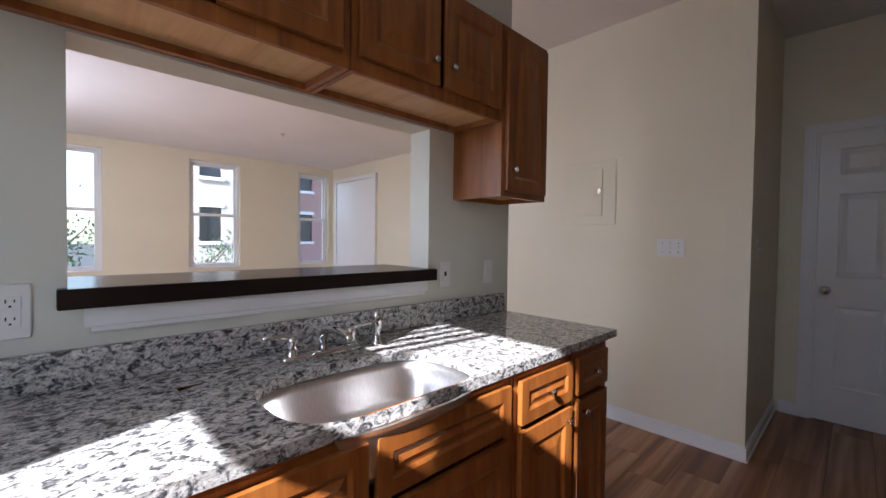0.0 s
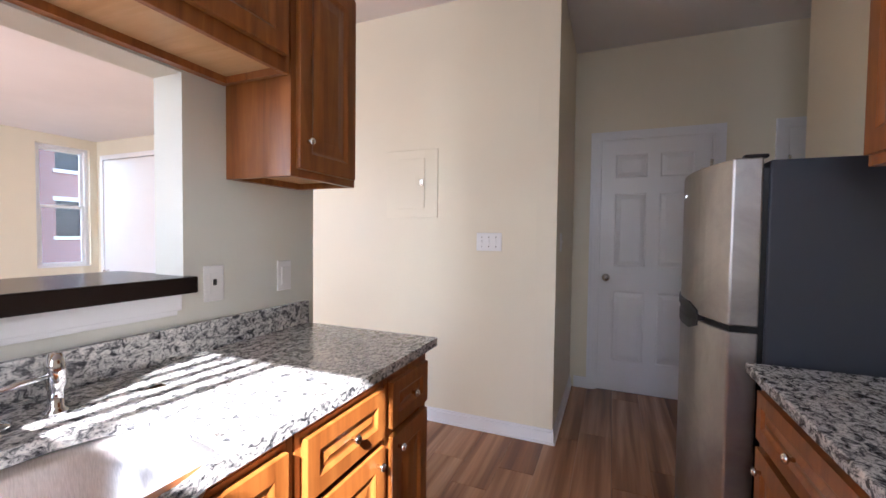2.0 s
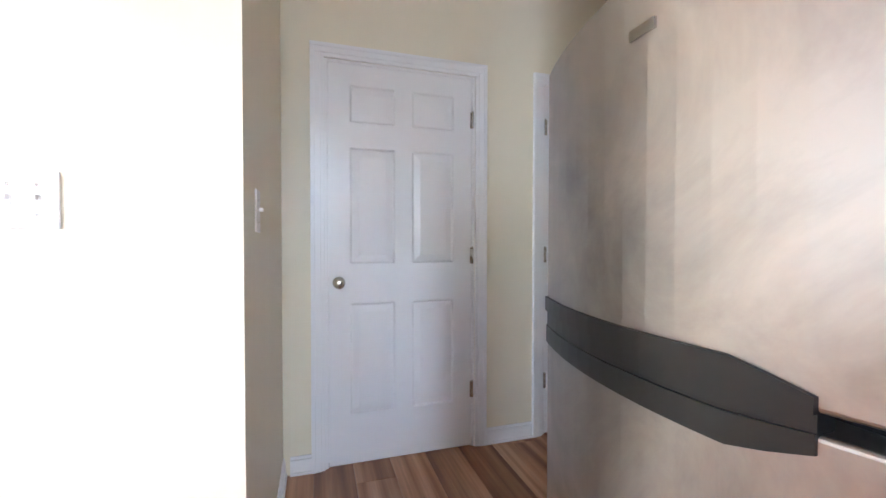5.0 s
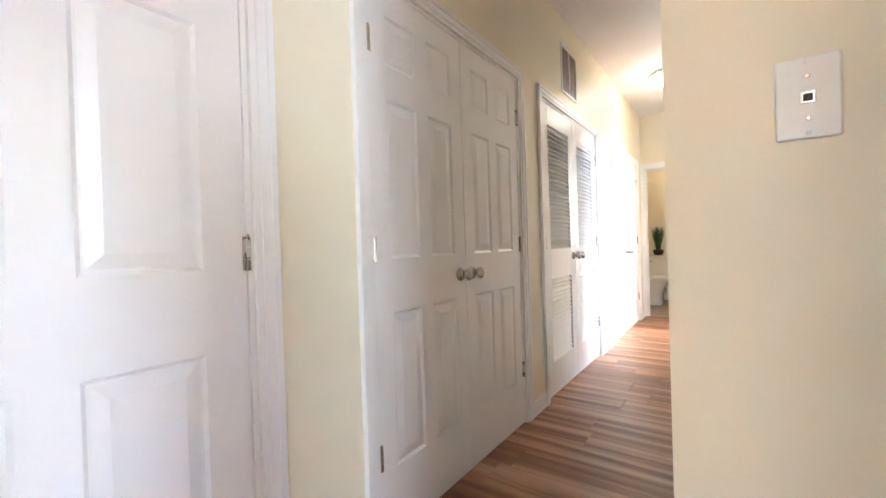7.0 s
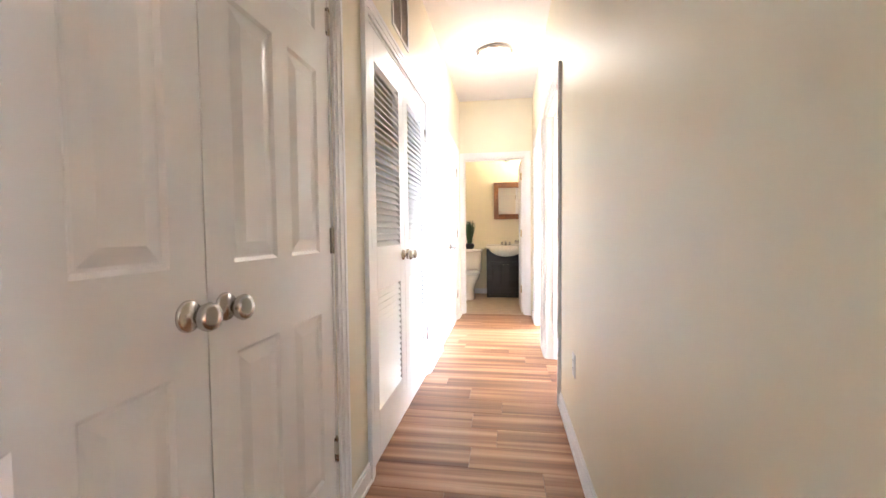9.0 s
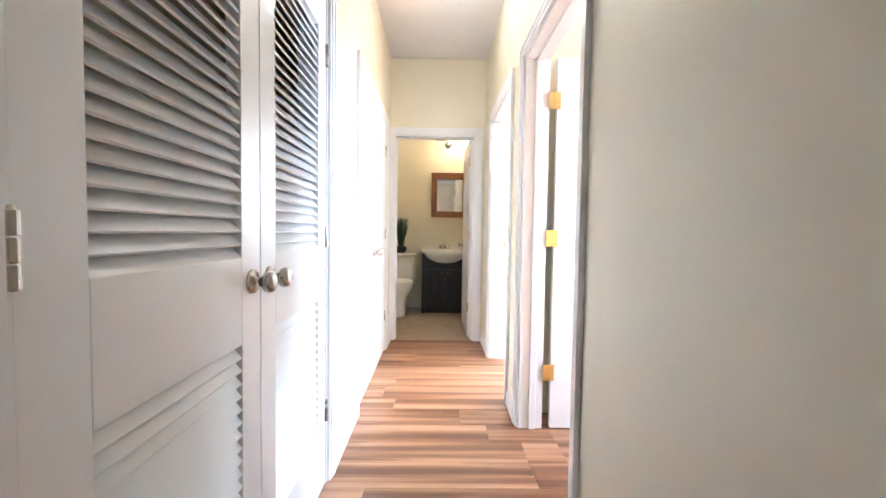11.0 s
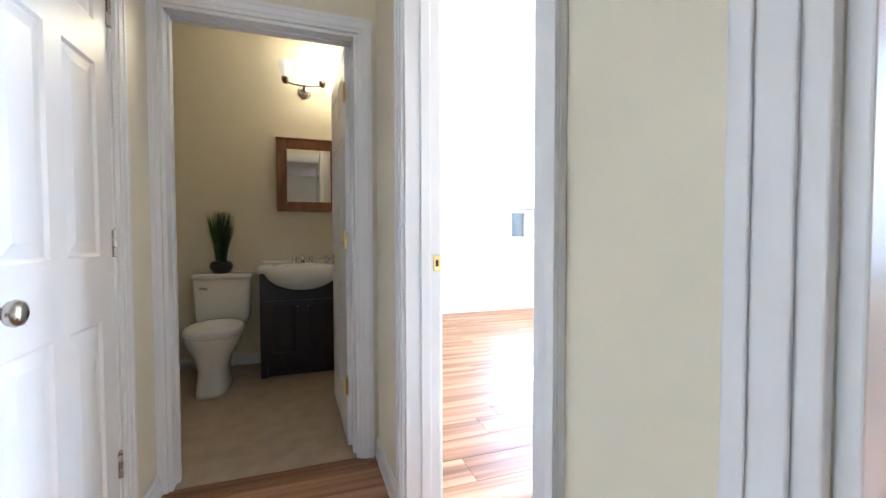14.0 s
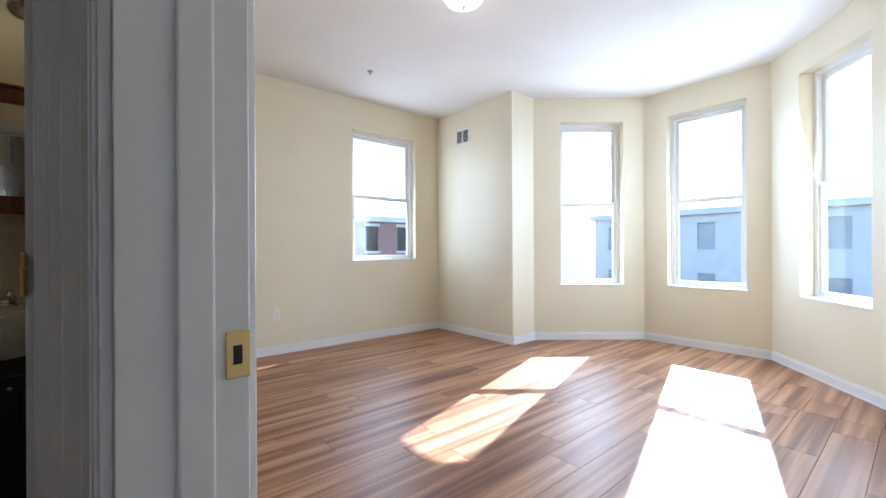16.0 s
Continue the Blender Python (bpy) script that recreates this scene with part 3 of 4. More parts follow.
for i, (a, b, u0, u1) in enumerate(BAY):
    wall(f"wall_bay_{i + 1}", a, b, 0.16, BED_CEIL, [(u0, u1, 0.66, 2.65)], M_WALL, CREAM)
    skirting(a, b)
    window(f"window_bay_{i + 1}", along(a, b)[0] @ Matrix.Translation((u0, 0, 0)), u1 - u0, 0.66, 2.65, "white vinyl double-hung bay window in a plastered reveal", 0.11)
wall("wall_bay_side_west", (5.72, -0.955), (5.72, -0.535), 0.12, BED_CEIL, [], M_WALL, CREAM)
wall("wall_bedroom_south", (5.60, -0.535), (5.08, -0.535), 0.12, BED_CEIL, [], M_WALL, CREAM)
wall("wall_bedroom_west", (5.20, -0.535), (5.20, 2.94), 0.12, BED_CEIL, [], M_WALL, CREAM)
wall("wall_side_room_south", (5.08, -0.535), (1.42, -0.535), 0.12, CEIL, [(0.7, 1.7, 0.8, 2.5)], M_WALL, CREAM)

window("window_side_room", along((5.08, -0.535), (1.42, -0.535))[0] @ Matrix.Translation((0.7, 0, 0)), 1.0, 0.8, 2.5, "white vinyl double-hung window of the side room")
window("window_bedroom_east", along((10.02, 2.94), (10.02, -0.535))[0] @ Matrix.Translation((2.155, 0, 0)), 0.935, 0.97, 2.57, "white vinyl double-hung window in a plastered reveal", 0.07)
window("window_kitchen", along((1.42, -1.0), (-6.6, -1.0))[0] @ Matrix.Translation((0.78, 0, 0)), 0.79, 1.10, 2.755, "white vinyl double-hung kitchen window", 0.02)
# Unseen windows, added only as openings for the living room's fill lamps.
for i, u0 in enumerate((2.92, 5.12)):
    window(f"window_added_south_{i + 1}", along((1.42, -1.0), (-6.6, -1.0))[0] @ Matrix.Translation((u0, 0, 0)), 1.0, 0.85, 2.25, "white vinyl double-hung living room window")
for i, (u0, u1) in enumerate(((0.84, 1.58), (2.595, 3.325), (4.31, 4.91))):
    window(f"window_living_{i + 1}", along((-6.6, -1.0), (-6.6, 4.0))[0] @ Matrix.Translation((u0, 0, 0)), u1 - u0, 0.755, 2.425, "white vinyl double-hung living room window", 0.05)

# baseboards
skirting((0.13, 4.0), (6.69, 4.0), [(0.10, 1.026), (1.318, 2.674), (2.909, 4.329), (4.866, 6.286)])
skirting((6.69, 4.0), (6.69, 3.06), [(0.0, 0.92)])
skirting((6.69, 3.072), (1.30, 3.072), [(0.484, 1.494), (1.73, 2.75)])
skirting((1.30, 3.072), (1.30, 2.65))
skirting((-2.3, 2.93), (0.098, 2.93))
skirting((0.098, 2.911), (0.098, 4.0))
skirting((8.48, 5.0), (8.48, 3.04))
skirting((8.48, 3.04), (6.81, 3.04))
skirting((6.2, 2.94), (10.02, 2.94))
skirting((10.02, 2.94), (10.02, -0.535))
skirting((10.02, -0.535), (8.65, -0.535))
skirting((8.65, -0.535), (8.65, -0.93))
skirting((5.72, -0.955), (5.72, -0.535))
skirting((5.20, -0.535), (5.20, 2.94))

# door trims and doors
NORTH = Matrix.Translation((0, 4.0, 0))
for x0, x1 in ((0.295, 1.09), (1.514, 2.738), (3.105, 4.393), (5.062, 6.35)):
    casing(NORTH @ Matrix.Translation((x0, 0, 0)), x1 - x0, HEAD, 0.12)
DOOR = "white painted six-panel door, closed"
leaf("door_entry", 0.759, pose(0.313, 4.004, 0), DOOR + ", with a round nickel knob", 0.05, (-1,), 0.763)
for x0, kn, hg, nm in ((1.532, 0.543, -0.002, "door_closet_left"), (2.128, 0.05, 0.594, "door_closet_right")):
    leaf(nm, 0.592, pose(x0, 4.004, 0), "white six-panel closet door of a closed pair", kn, (-1,), hg)
for x0, kn, hg, nm in ((3.123, 0.574, -0.002, "door_louvre_left"), (3.751, 0.05, 0.626, "door_louvre_right")):
    louvre_leaf(nm, 0.624, pose(x0, 4.004, 0), "white louvred closet door of a closed pair", kn, hg)
for x0, kn, hg, nm in ((5.080, 0.575, -0.002, "door_linen_left"), (5.708, 0.05, 0.626, "door_linen_right")):
    leaf(nm, 0.624, pose(x0, 4.004, 0), "white closet door of a closed pair at the hall's end", kn, (-1,), hg)
BATH = along((6.69, 5.1), (6.69, 3.06))[0]
casing(BATH @ Matrix.Translation((1.136, 0, 0)), 0.801, HEAD, 0.12, (True, True))
leaf("door_bathroom", 0.745, pose(6.815, 3.174, 0, 0, 0, 1), "white six-panel bathroom door, standing open", 0.69, (-1, 1), 0.0, M_BRASS, hinge_y=0.038)
SOUTH = along((6.81, 3.072), (1.42, 3.072))[0]
casing(SOUTH @ Matrix.Translation((0.67, 0, 0)), 0.878, HEAD, 0.132, (True, True))
casing(SOUTH @ Matrix.Translation((1.915, 0, 0)), 0.89, HEAD, 0.132, (True, False))
leaf("door_side_room", 0.86, pose(4.872, 2.900, 0, 0, 0, -90), "white six-panel door with brass hinges, standing open", 0.82, (-1,), -0.014, M_BRASS, hinge_y=-0.002)
leaf("door_bedroom", 0.80, pose(5.284, 2.925, 0, 0, 0, -91), "white six-panel bedroom door, standing open into the room", 0.735, (1,), -0.008, M_BRASS)
tagged(boxes("strike_plate", [((6.120, 2.941, 0.955), (6.1245, 2.968, 1.012))], M_BRASS, bevel=0.001), "brass strike plate on the bedroom door jamb", "strike plate")
boxes("strike_hole", [((6.1190, 2.950, 0.972), (6.1200, 2.960, 0.995))], M_EDGE, bpy.data.objects["strike_plate"])

# living room door
root = empty("door_living", pose(-6.44, 3.998, 0))
boxes("leaf", [((0.06, -0.03, 0.01), (1.28, 0, 2.27))], M_WHITE, root, 0.003)
boxes("casing", [((0, -0.045, 0), (0.06, 0, 2.345)), ((1.28, -0.045, 0), (1.34, 0, 2.345)), ((0.06, -0.045, 2.28), (1.28, 0, 2.345))], M_WHITE, root, 0.003)
knob(root, (0.14, -0.03, 0.68), (0, -1, 0))
tagged(root, "flat white painted living room door, closed", "door", kind="structure")

# ---- kitchen ----
# bar ledge and its apron
tagged(boxes("bar_top", [((-1.14, 0.09, 1.072), (-0.76, 1.30, 1.122))], M_BAR, bevel=0.004), "dark polished bar ledge in the pass-through opening", "bar top", kind="structure")
tagged(boxes("apron_trim", [((-0.80, 0.14, 1.022), (-0.783, 1.265, 1.072)), ((-0.80, 0.15, 1.008), (-0.789, 1.255, 1.023))], M_WHITE, bevel=0.003), "white painted trim board under the bar ledge", "trim", kind="structure")


def panel_door(w, h, parent, name, m, frame_w=0.055, knob_at=None):
    root = empty(name)
    root.parent = parent
    root.matrix_local = m
    bm = bmesh.new()
    f = min(frame_w, h * 0.28)
    panelled(bm, w, h, 0.019, [(f, w - f, f, h - f)], edge=min(0.035, h * 0.12))
    ob = new("front", mesh_of(bm, M_CAB))
    ob.parent = root
    rounded(ob, 0.003)
    if knob_at:
        q = Vector((0, -1, 0)).to_track_quat("Z", "Y").to_matrix().to_4x4()
        lathed("knob", [(0, 0.026), (0.008, 0.025), (0.013, 0.019), (0.011, 0.014), (0.005, 0.010), (0.006, 0.0), (0, 0.0)], M_CHROME, Matrix.Translation((knob_at[0], 0, knob_at[1])) @ q, root, 14)
    return root


def cabinet(name, m, w, d, z0, z1, label, doors, toe=0.0, open_bottom=False):
    """A unit w wide with its face at local y = 0, its body behind; doors: (x0, x1, z0, z1, knob, name)."""
    root = empty(name, m)
    t = 0.018
    items = [((0, 0.0, z0 + toe), (t, d, z1)), ((w - t, 0.0, z0 + toe), (w, d, z1)), ((t, 0.0, z1 - t), (w - t, 0.05 if toe else d, z1)), ((t, d - 0.01, z0 + toe), (w - t, d, z1 - t))]
    items += [((t, 0, z0 + toe), (0.045, 0.018, z1 - t)), ((w - 0.045, 0, z0 + toe), (w - t, 0.018, z1 - t)), ((0.045, 0, z1 - 0.05), (w - 0.045, 0.018, z1 - t)), ((0.045, 0, z0 + toe), (w - 0.045, 0.018, z0 + toe + 0.045))]
    if toe:
        items.append(((0.0, 0.06, z0), (w, 0.075, z0 + toe)))
    boxes("body", items, M_CAB, root, 0.0015)
    up = 0.022 if open_bottom else 0.0
    boxes("bottom", [((t, 0.018, z0 + toe + up), (w - t, d - 0.01, z0 + toe + up + 0.012))], M_CABIN, root)
    if open_bottom:
        boxes("rail", [((t, d - 0.03, z0), (w - t, d - 0.011, z0 + up))], M_CAB, root)
    for x0, x1, a, b, k, nm in doors:
        panel_door(x1 - x0, b - a, root, nm, pose(x0, -0.0195, a), knob_at=k)
    return tagged(root, label, "cabinet", "kitchen cabinets")


def facing_east(x, y):
    return pose(x, y, 0, 0, 0, 90)


def facing_west(x, y):
    return pose(x, y, 0, 0, 0, -90)


UP = "cherry-stained wooden wall cabinet above the pass-through"
for y0, w, kx in ((-0.75, 0.72, 0.60), (-0.02, 0.73, 0.60)):
    cabinet("wall_cabinet", facing_east(-0.52, y0), w, 0.28, 1.742, 2.145, UP, [(0.03, w / 2 - 0.012, 1.787, 2.115, None, "door"), (w / 2 + 0.012, w - 0.03, 1.787, 2.115, None, "door")], open_bottom=True)
cabinet("wall_cabinet", facing_east(-0.52, 0.715), 0.71, 0.28, 1.742, 2.145, UP, [(0.025, 0.342, 1.787, 2.115, (0.285, 0.075), "door"), (0.368, 0.685, 1.787, 2.115, (0.03, 0.075), "door")], open_bottom=True)
cabinet("wall_cabinet", facing_east(-0.52, 1.43), 0.335, 0.28, 1.435, 2.145, "tall cherry-stained wooden wall cabinet with a chrome knob", [(0.02, 0.315, 1.46, 2.12, (0.035, 0.09), "door")], open_bottom=True)
cabinet("wall_cabinet", facing_west(0.99, 1.80), 0.9, 0.31, 1.44, 2.15, "cherry-stained wooden wall cabinet beside the fridge", [(0.02, 0.44, 1.465, 2.125, (0.39, 0.08), "door"), (0.46, 0.88, 1.465, 2.125, (0.03, 0.08), "door")])

LOW = "cherry-stained wooden base cabinet under the granite counter"
cabinet("base_cabinet", facing_east(-0.205, -0.9), 0.95, 0.59, 0, 0.846, LOW, [(0.03, 0.46, 0.14, 0.65, (0.39, 0.45), "door"), (0.49, 0.92, 0.14, 0.65, (0.04, 0.45), "door"), (0.03, 0.92, 0.675, 0.815, None, "drawer")], 0.1)
cabinet("base_cabinet", facing_east(-0.205, 0.055), 1.045, 0.59, 0, 0.846, "cherry-stained wooden sink cabinet", [(0.03, 0.51, 0.14, 0.65, (0.44, 0.47), "door"), (0.535, 1.015, 0.14, 0.65, (0.04, 0.47), "door"), (0.03, 0.51, 0.675, 0.815, None, "drawer"), (0.535, 1.015, 0.675, 0.815, None, "drawer")], 0.1)
cabinet("base_cabinet", facing_east(-0.205, 1.105), 0.36, 0.59, 0, 0.846, LOW, [(0.02, 0.34, 0.14, 0.65, (0.28, 0.47), "door"), (0.02, 0.34, 0.675, 0.815, (0.16, 0.07), "drawer")], 0.1)
cabinet("base_cabinet", facing_east(-0.205, 1.47), 0.285, 0.59, 0, 0.846, LOW, [(0.02, 0.265, 0.14, 0.65, (0.035, 0.47), "door"), (0.02, 0.265, 0.675, 0.815, (0.125, 0.07), "drawer")], 0.1)
for y1, w in ((1.915, 0.6), (1.31, 0.76), (0.54, 0.9)):
    cabinet("base_cabinet", facing_west(0.825, y1), w, 0.47, 0, 0.846, LOW, [(0.03, w - 0.03, 0.14, 0.65, (0.06, 0.46), "door"), (0.03, w - 0.03, 0.675, 0.815, (w / 2 - 0.03, 0.07), "drawer")], 0.1)

# sink counter with a cut-out
SX, SY, SRX, SRY = -0.365, 0.70, 0.185, 0.285


def counter_with_hole(lo, hi, z0, z1, seg=48):
    bm = bmesh.new()
    angs = [2 * math.pi * i / seg for i in range(seg)]
    def hole(a, k=1.0):
        c, s = math.cos(a), math.sin(a)
        return SX + SRX * k * math.copysign(abs(c) ** 0.62, c), SY + SRY * k * math.copysign(abs(s) ** 0.62, s)
    rx, ry = 0.26, 0.40
    def rim(a):
        c, s = math.cos(a), math.sin(a)
        k = min(rx / max(abs(c), 1e-6), ry / max(abs(s), 1e-6))
        return max(lo[0], min(hi[0], SX + c * k)), SY + s * k
    tops, rims, inner = [], [], []
    for a in angs:
        tops.append(bm.verts.new((*hole(a), z1)))
        inner.append(bm.verts.new((*hole(a), z0)))
        rims.append(bm.verts.new((*rim(a), z1)))
    for i in range(seg):
        j = (i + 1) % seg
        bm.faces.new((tops[i], tops[j], rims[j], rims[i]))
        bm.faces.new((inner[i], inner[j], tops[j], tops[i]))
    x0, x1 = max(lo[0], SX - rx), min(hi[0], SX + rx)
    y0, y1 = SY - ry, SY + ry
    def sheet(a, b, c, d):
        if b - a > 1e-4 and d - c > 1e-4:
            bm.faces.new([bm.verts.new(p) for p in ((a, c, z1), (b, c, z1), (b, d, z1), (a, d, z1))])
    sheet(lo[0], hi[0], lo[1], y0)
    sheet(lo[0], hi[0], y1, hi[1])
    sheet(lo[0], x0, y0, y1)
    sheet(x1, hi[0], y0, y1)
    for a, b in (((lo[0], lo[1]), (hi[0], lo[1])), ((hi[0], lo[1]), (hi[0], hi[1])), ((hi[0], hi[1]), (lo[0], hi[1])), ((lo[0], hi[1]), (lo[0], lo[1]))):
        bm.faces.new([bm.verts.new(p) for p in ((*a, z0), (*b, z0), (*b, z1), (*a, z1))])
    ob = new("sink_counter", mesh_of(bm, M_GRANITE))
    return ob


sink_counter = counter_with_hole((-0.80, -0.95), (-0.185, 1.815), 0.847, 0.878)
tagged(sink_counter, "speckled grey granite counter with a backsplash, around the sink", "countertop")
boxes("backsplash", [((-0.80, -0.95, 0.879), (-0.778, 1.812, 0.973))], M_GRANITE, sink_counter, 0.003)
tagged(boxes("counter", [((0.79, -0.4, 0.847), (1.298, 1.945, 0.878))], M_GRANITE, bevel=0.004), "speckled grey granite counter beside the fridge", "countertop")

root = empty("sink", pose(0, 0, 0))
lofted("bowl", [(0.846, SX, SY, SRX + 0.012, SRY + 0.012, 3.2), (0.846, SX, SY, SRX + 0.002, SRY + 0.002, 3.2), (0.82, SX, SY, SRX - 0.004, SRY - 0.004, 3.2), (0.73, SX, SY, SRX - 0.014, SRY - 0.014, 3.2), (0.70, SX, SY, SRX - 0.035, SRY - 0.035, 3.0), (0.692, SX, SY, SRX - 0.07, SRY - 0.07, 2.6), (0.675, SX, SY, 0.03, 0.03, 2)], M_STEEL, root, 64, (False, True))
lathed("drain", [(0, 0.694), (0.02, 0.694), (0.028, 0.697), (0.042, 0.696), (0.044, 0.692)], M_CHROME, Matrix.Translation((SX, SY, 0)), root)
tagged(root, "undermount stainless steel kitchen sink bowl", "sink")

root = empty("kitchen_faucet", pose(-0.65, 0.70, 0.878))
lofted("base", [(0, 0, 0, 0.026, 0.135, 4), (0.012, 0, 0, 0.026, 0.135, 4), (0.02, 0, 0, 0.020, 0.125, 4)], M_CHROME, root)
for y in (-0.10, 0.10):
    lathed("valve", [(0.022, 0.015), (0.018, 0.03), (0.014, 0.05), (0.017, 0.06), (0.015, 0.075), (0, 0.08)], M_CHROME, Matrix.Translation((0, y, 0)), root, 16)
    bm = bmesh.new()
    tube(bm, [(0, y, 0.07), (0.005, y * 1.45, 0.08), (0.008, y * 1.9, 0.083)], [0.007, 0.006, 0.005])
    o = new("handle", mesh_of(bm, M_CHROME, True))
    o.parent = root
bm = bmesh.new()
tube(bm, [(0, 0, 0.015), (0, 0, 0.06), (0.02, 0, 0.085), (0.08, 0, 0.095), (0.15, 0, 0.09), (0.165, 0, 0.075)], [0.017, 0.015, 0.013, 0.011, 0.011, 0.012], 14)
o = new("spout", mesh_of(bm, M_CHROME, True))
o.parent = root
tagged(root, "two-handle chrome kitchen faucet behind the sink", "faucet")
root = empty("side_sprayer", pose(-0.65, 0.905, 0.878))
lathed("sprayer", [(0, 0), (0.022, 0), (0.022, 0.008), (0.014, 0.014), (0.013, 0.05), (0.017, 0.06), (0.018, 0.10), (0.012, 0.125), (0, 0.128)], M_CHROME, None, root, 16)
tagged(root, "chrome side sprayer beside the faucet", "sprayer")

WESTF = pose(-0.80, 0, 0, 0, 0, 90)
cover_plate("outlet", WESTF @ Matrix.Translation((1.38, 0, 1.09)), 0.072, 0.117, "white outlet plate on the wall above the backsplash", "outlet", [(0, 0, 0.034, 0.068, 0.002, M_PLASTIC), (0, 0.004, 0.012, 0.02, 0.004, M_EDGE)])
cover_plate("light_switch", WESTF @ Matrix.Translation((1.688, 0, 1.09)), 0.072, 0.117, "white switch plate on the wall above the backsplash", "light switch", [(0, 0, 0.034, 0.068, 0.003, M_PLASTIC)])
cover_plate("outlet", WESTF @ Matrix.Translation((-0.01, 0, 1.075)), 0.117, 0.125, "white double outlet plate above the counter", "outlet", outlet_slots(0.025) + outlet_slots(-0.028))
ENDF = pose(0, 2.93, 0)
cover_plate("light_switch", ENDF @ Matrix.Translation((-0.316, 0, 1.219)), 0.165, 0.115, "white triple toggle switch plate on the cream wall", "light switch", toggles((-0.046, 0, 0.046)))
root = empty("breaker_panel", ENDF @ Matrix.Translation((-0.868, 0, 1.603)))
boxes("cover", [((-0.195, -0.006, -0.23), (0.195, 0, 0.23))], M_WALL, root, 0.004)
boxes("door", [((-0.105, -0.012, -0.165), (0.10, -0.0065, 0.17))], M_WALL, root, 0.003)
boxes("latch", [((0.065, -0.017, -0.01), (0.09, -0.0125, 0.03))], M_NICKEL, root, 0.002)
tagged(root, "cream painted electrical panel cover with a small latch", "electrical panel")
cover_plate("light_switch", pose(0.098, 3.14, 1.22, 0, 0, 90), 0.072, 0.117, "white switch plate on the narrow return wall", "light switch", toggles((0,)))
cover_plate("phone_jack", pose(1.30, 2.89, 1.259, 0, 0, -90), 0.072, 0.117, "white phone jack plate on the cream wall", "phone jack", [(0, 0.0, 0.017, 0.017, 0.001, M_NICKEL), (0, 0.0, 0.011, 0.011, 0.0015, M_EDGE), (0, 0.03, 0.005, 0.005, 0.001, M_NICKEL), (0, -0.03, 0.005, 0.005, 0.001, M_NICKEL), (0, 0.05, 0.006, 0.006, 0.001, M_PLASTIC), (0, -0.05, 0.006, 0.006, 0.001, M_PLASTIC)])
cover_plate("light_switch", pose(4.775, 4.0, 1.245), 0.115, 0.117, "white dimmer switch plate on the hall wall", "light switch", [(-0.023, 0, 0.033, 0.067, 0.002, M_PLASTIC), (0.023, 0.0, 0.008, 0.012, 0.012, M_PLASTIC)])
cover_plate("outlet", pose(3.45, 3.072, 0.42, 0, 0, 180), 0.072, 0.117, "white outlet plate low on the hall wall", "outlet", outlet_slots())
cover_plate("outlet", pose(10.02, 1.68, 0.42, 0, 0, -90), 0.072, 0.117, "white outlet plate low on the bedroom wall", "outlet", outlet_slots())
cover_plate("outlet", pose(8.66, -0.72, 0.46, 0, 0, -90), 0.072, 0.117, "white outlet plate low on the bay wall", "outlet", outlet_slots())
vent("return_vent", pose(3.70, 4.0, 2.375), 0.36, 0.37, "white return air vent high on the hall wall", M_BRONZE)
vent("supply_vent", pose(9.488, -0.535, 2.585, 0, 0, 180), 0.26, 0.20, "white supply air vent high on the bedroom wall", M_IRON)

# fridge
root = empty("refrigerator", pose(0.02, 0.02, 0))
boxes("body", [((0.832, 1.985, 0.03), (1.275, 2.70, 1.503))], M_FSIDE, root, 0.006)
for fx, fy in ((0.88, 2.04), (0.88, 2.62), (1.24, 2.04), (1.24, 2.62)):
    lathed("foot", [(0, 0), (0.02, 0), (0.02, 0.008), (0.01, 0.012), (0.01, 0.03), (0, 0.03)], M_BLACK, Matrix.Translation((fx, fy, 0)), root, 12)
boxes("gasket", [((0.815, 1.995, 0.09), (0.832, 2.67, 1.48))], M_BLACK, root)


def fridge_door(z0, z1, name):
    bm = bmesh.new()
    n = 16
    rows = []
    for i in range(n + 1):
        u = i / n
        y = 1.982 + u * 0.725
        bulge = 0.075 * (1 - (2 * u - 1) ** 2)
        rows.append([bm.verts.new(p) for p in ((0.735 - bulge, y, z0), (0.735 - bulge, y, z1), (0.815, y, z1), (0.815, y, z0))])
    for a, b in zip(rows, rows[1:]):
        for k in range(4):
            j = (k + 1) % 4
            bm.faces.new((a[k], a[j], b[j], b[k]))
    bm.faces.new(rows[0][::-1])
    bm.faces.new(rows[-1])
    ob = new(name, mesh_of(bm, M_FRIDGE))
    ob.parent = root
    rounded(ob, 0.006, 3)
    return ob


fridge_door(0.09, 0.956, "lower_door")
fridge_door(0.976, 1.512, "freezer_door")
bm = bmesh.new()


def fridge_face(u):
    return 0.735 - 0.075 * (1 - (2 * u - 1) ** 2)


HANDLE_N = 14
for z0, z1, proud in ((0.913, 0.950, 0.004), (0.950, 0.984, 0.001), (0.984, 1.014, 0.007)):
    rows = []
    for i in range(HANDLE_N + 1):
        u = 0.24 + i * 0.755 / HANDLE_N
        taper = min(1.0, 0.55 + i * 0.25)
        x, y, mid = fridge_face(u) - proud, 1.982 + u * 0.725, 0.966
        a, b = mid + (z0 - mid) * taper, mid + (z1 - mid) * taper
        rows.append([bm.verts.new(p) for p in ((x, y, a), (x, y, b), (x + 0.025, y, b), (x + 0.025, y, a))])
    for p, q in zip(rows, rows[1:]):
        for k in range(4):
            bm.faces.new((p[k], p[(k + 1) % 4], q[(k + 1) % 4], q[k]))
    bm.faces.new(rows[0][::-1])
    bm.faces.new(rows[-1])
o = new("handle_recess", mesh_of(bm, M_BLACK))
o.parent = root
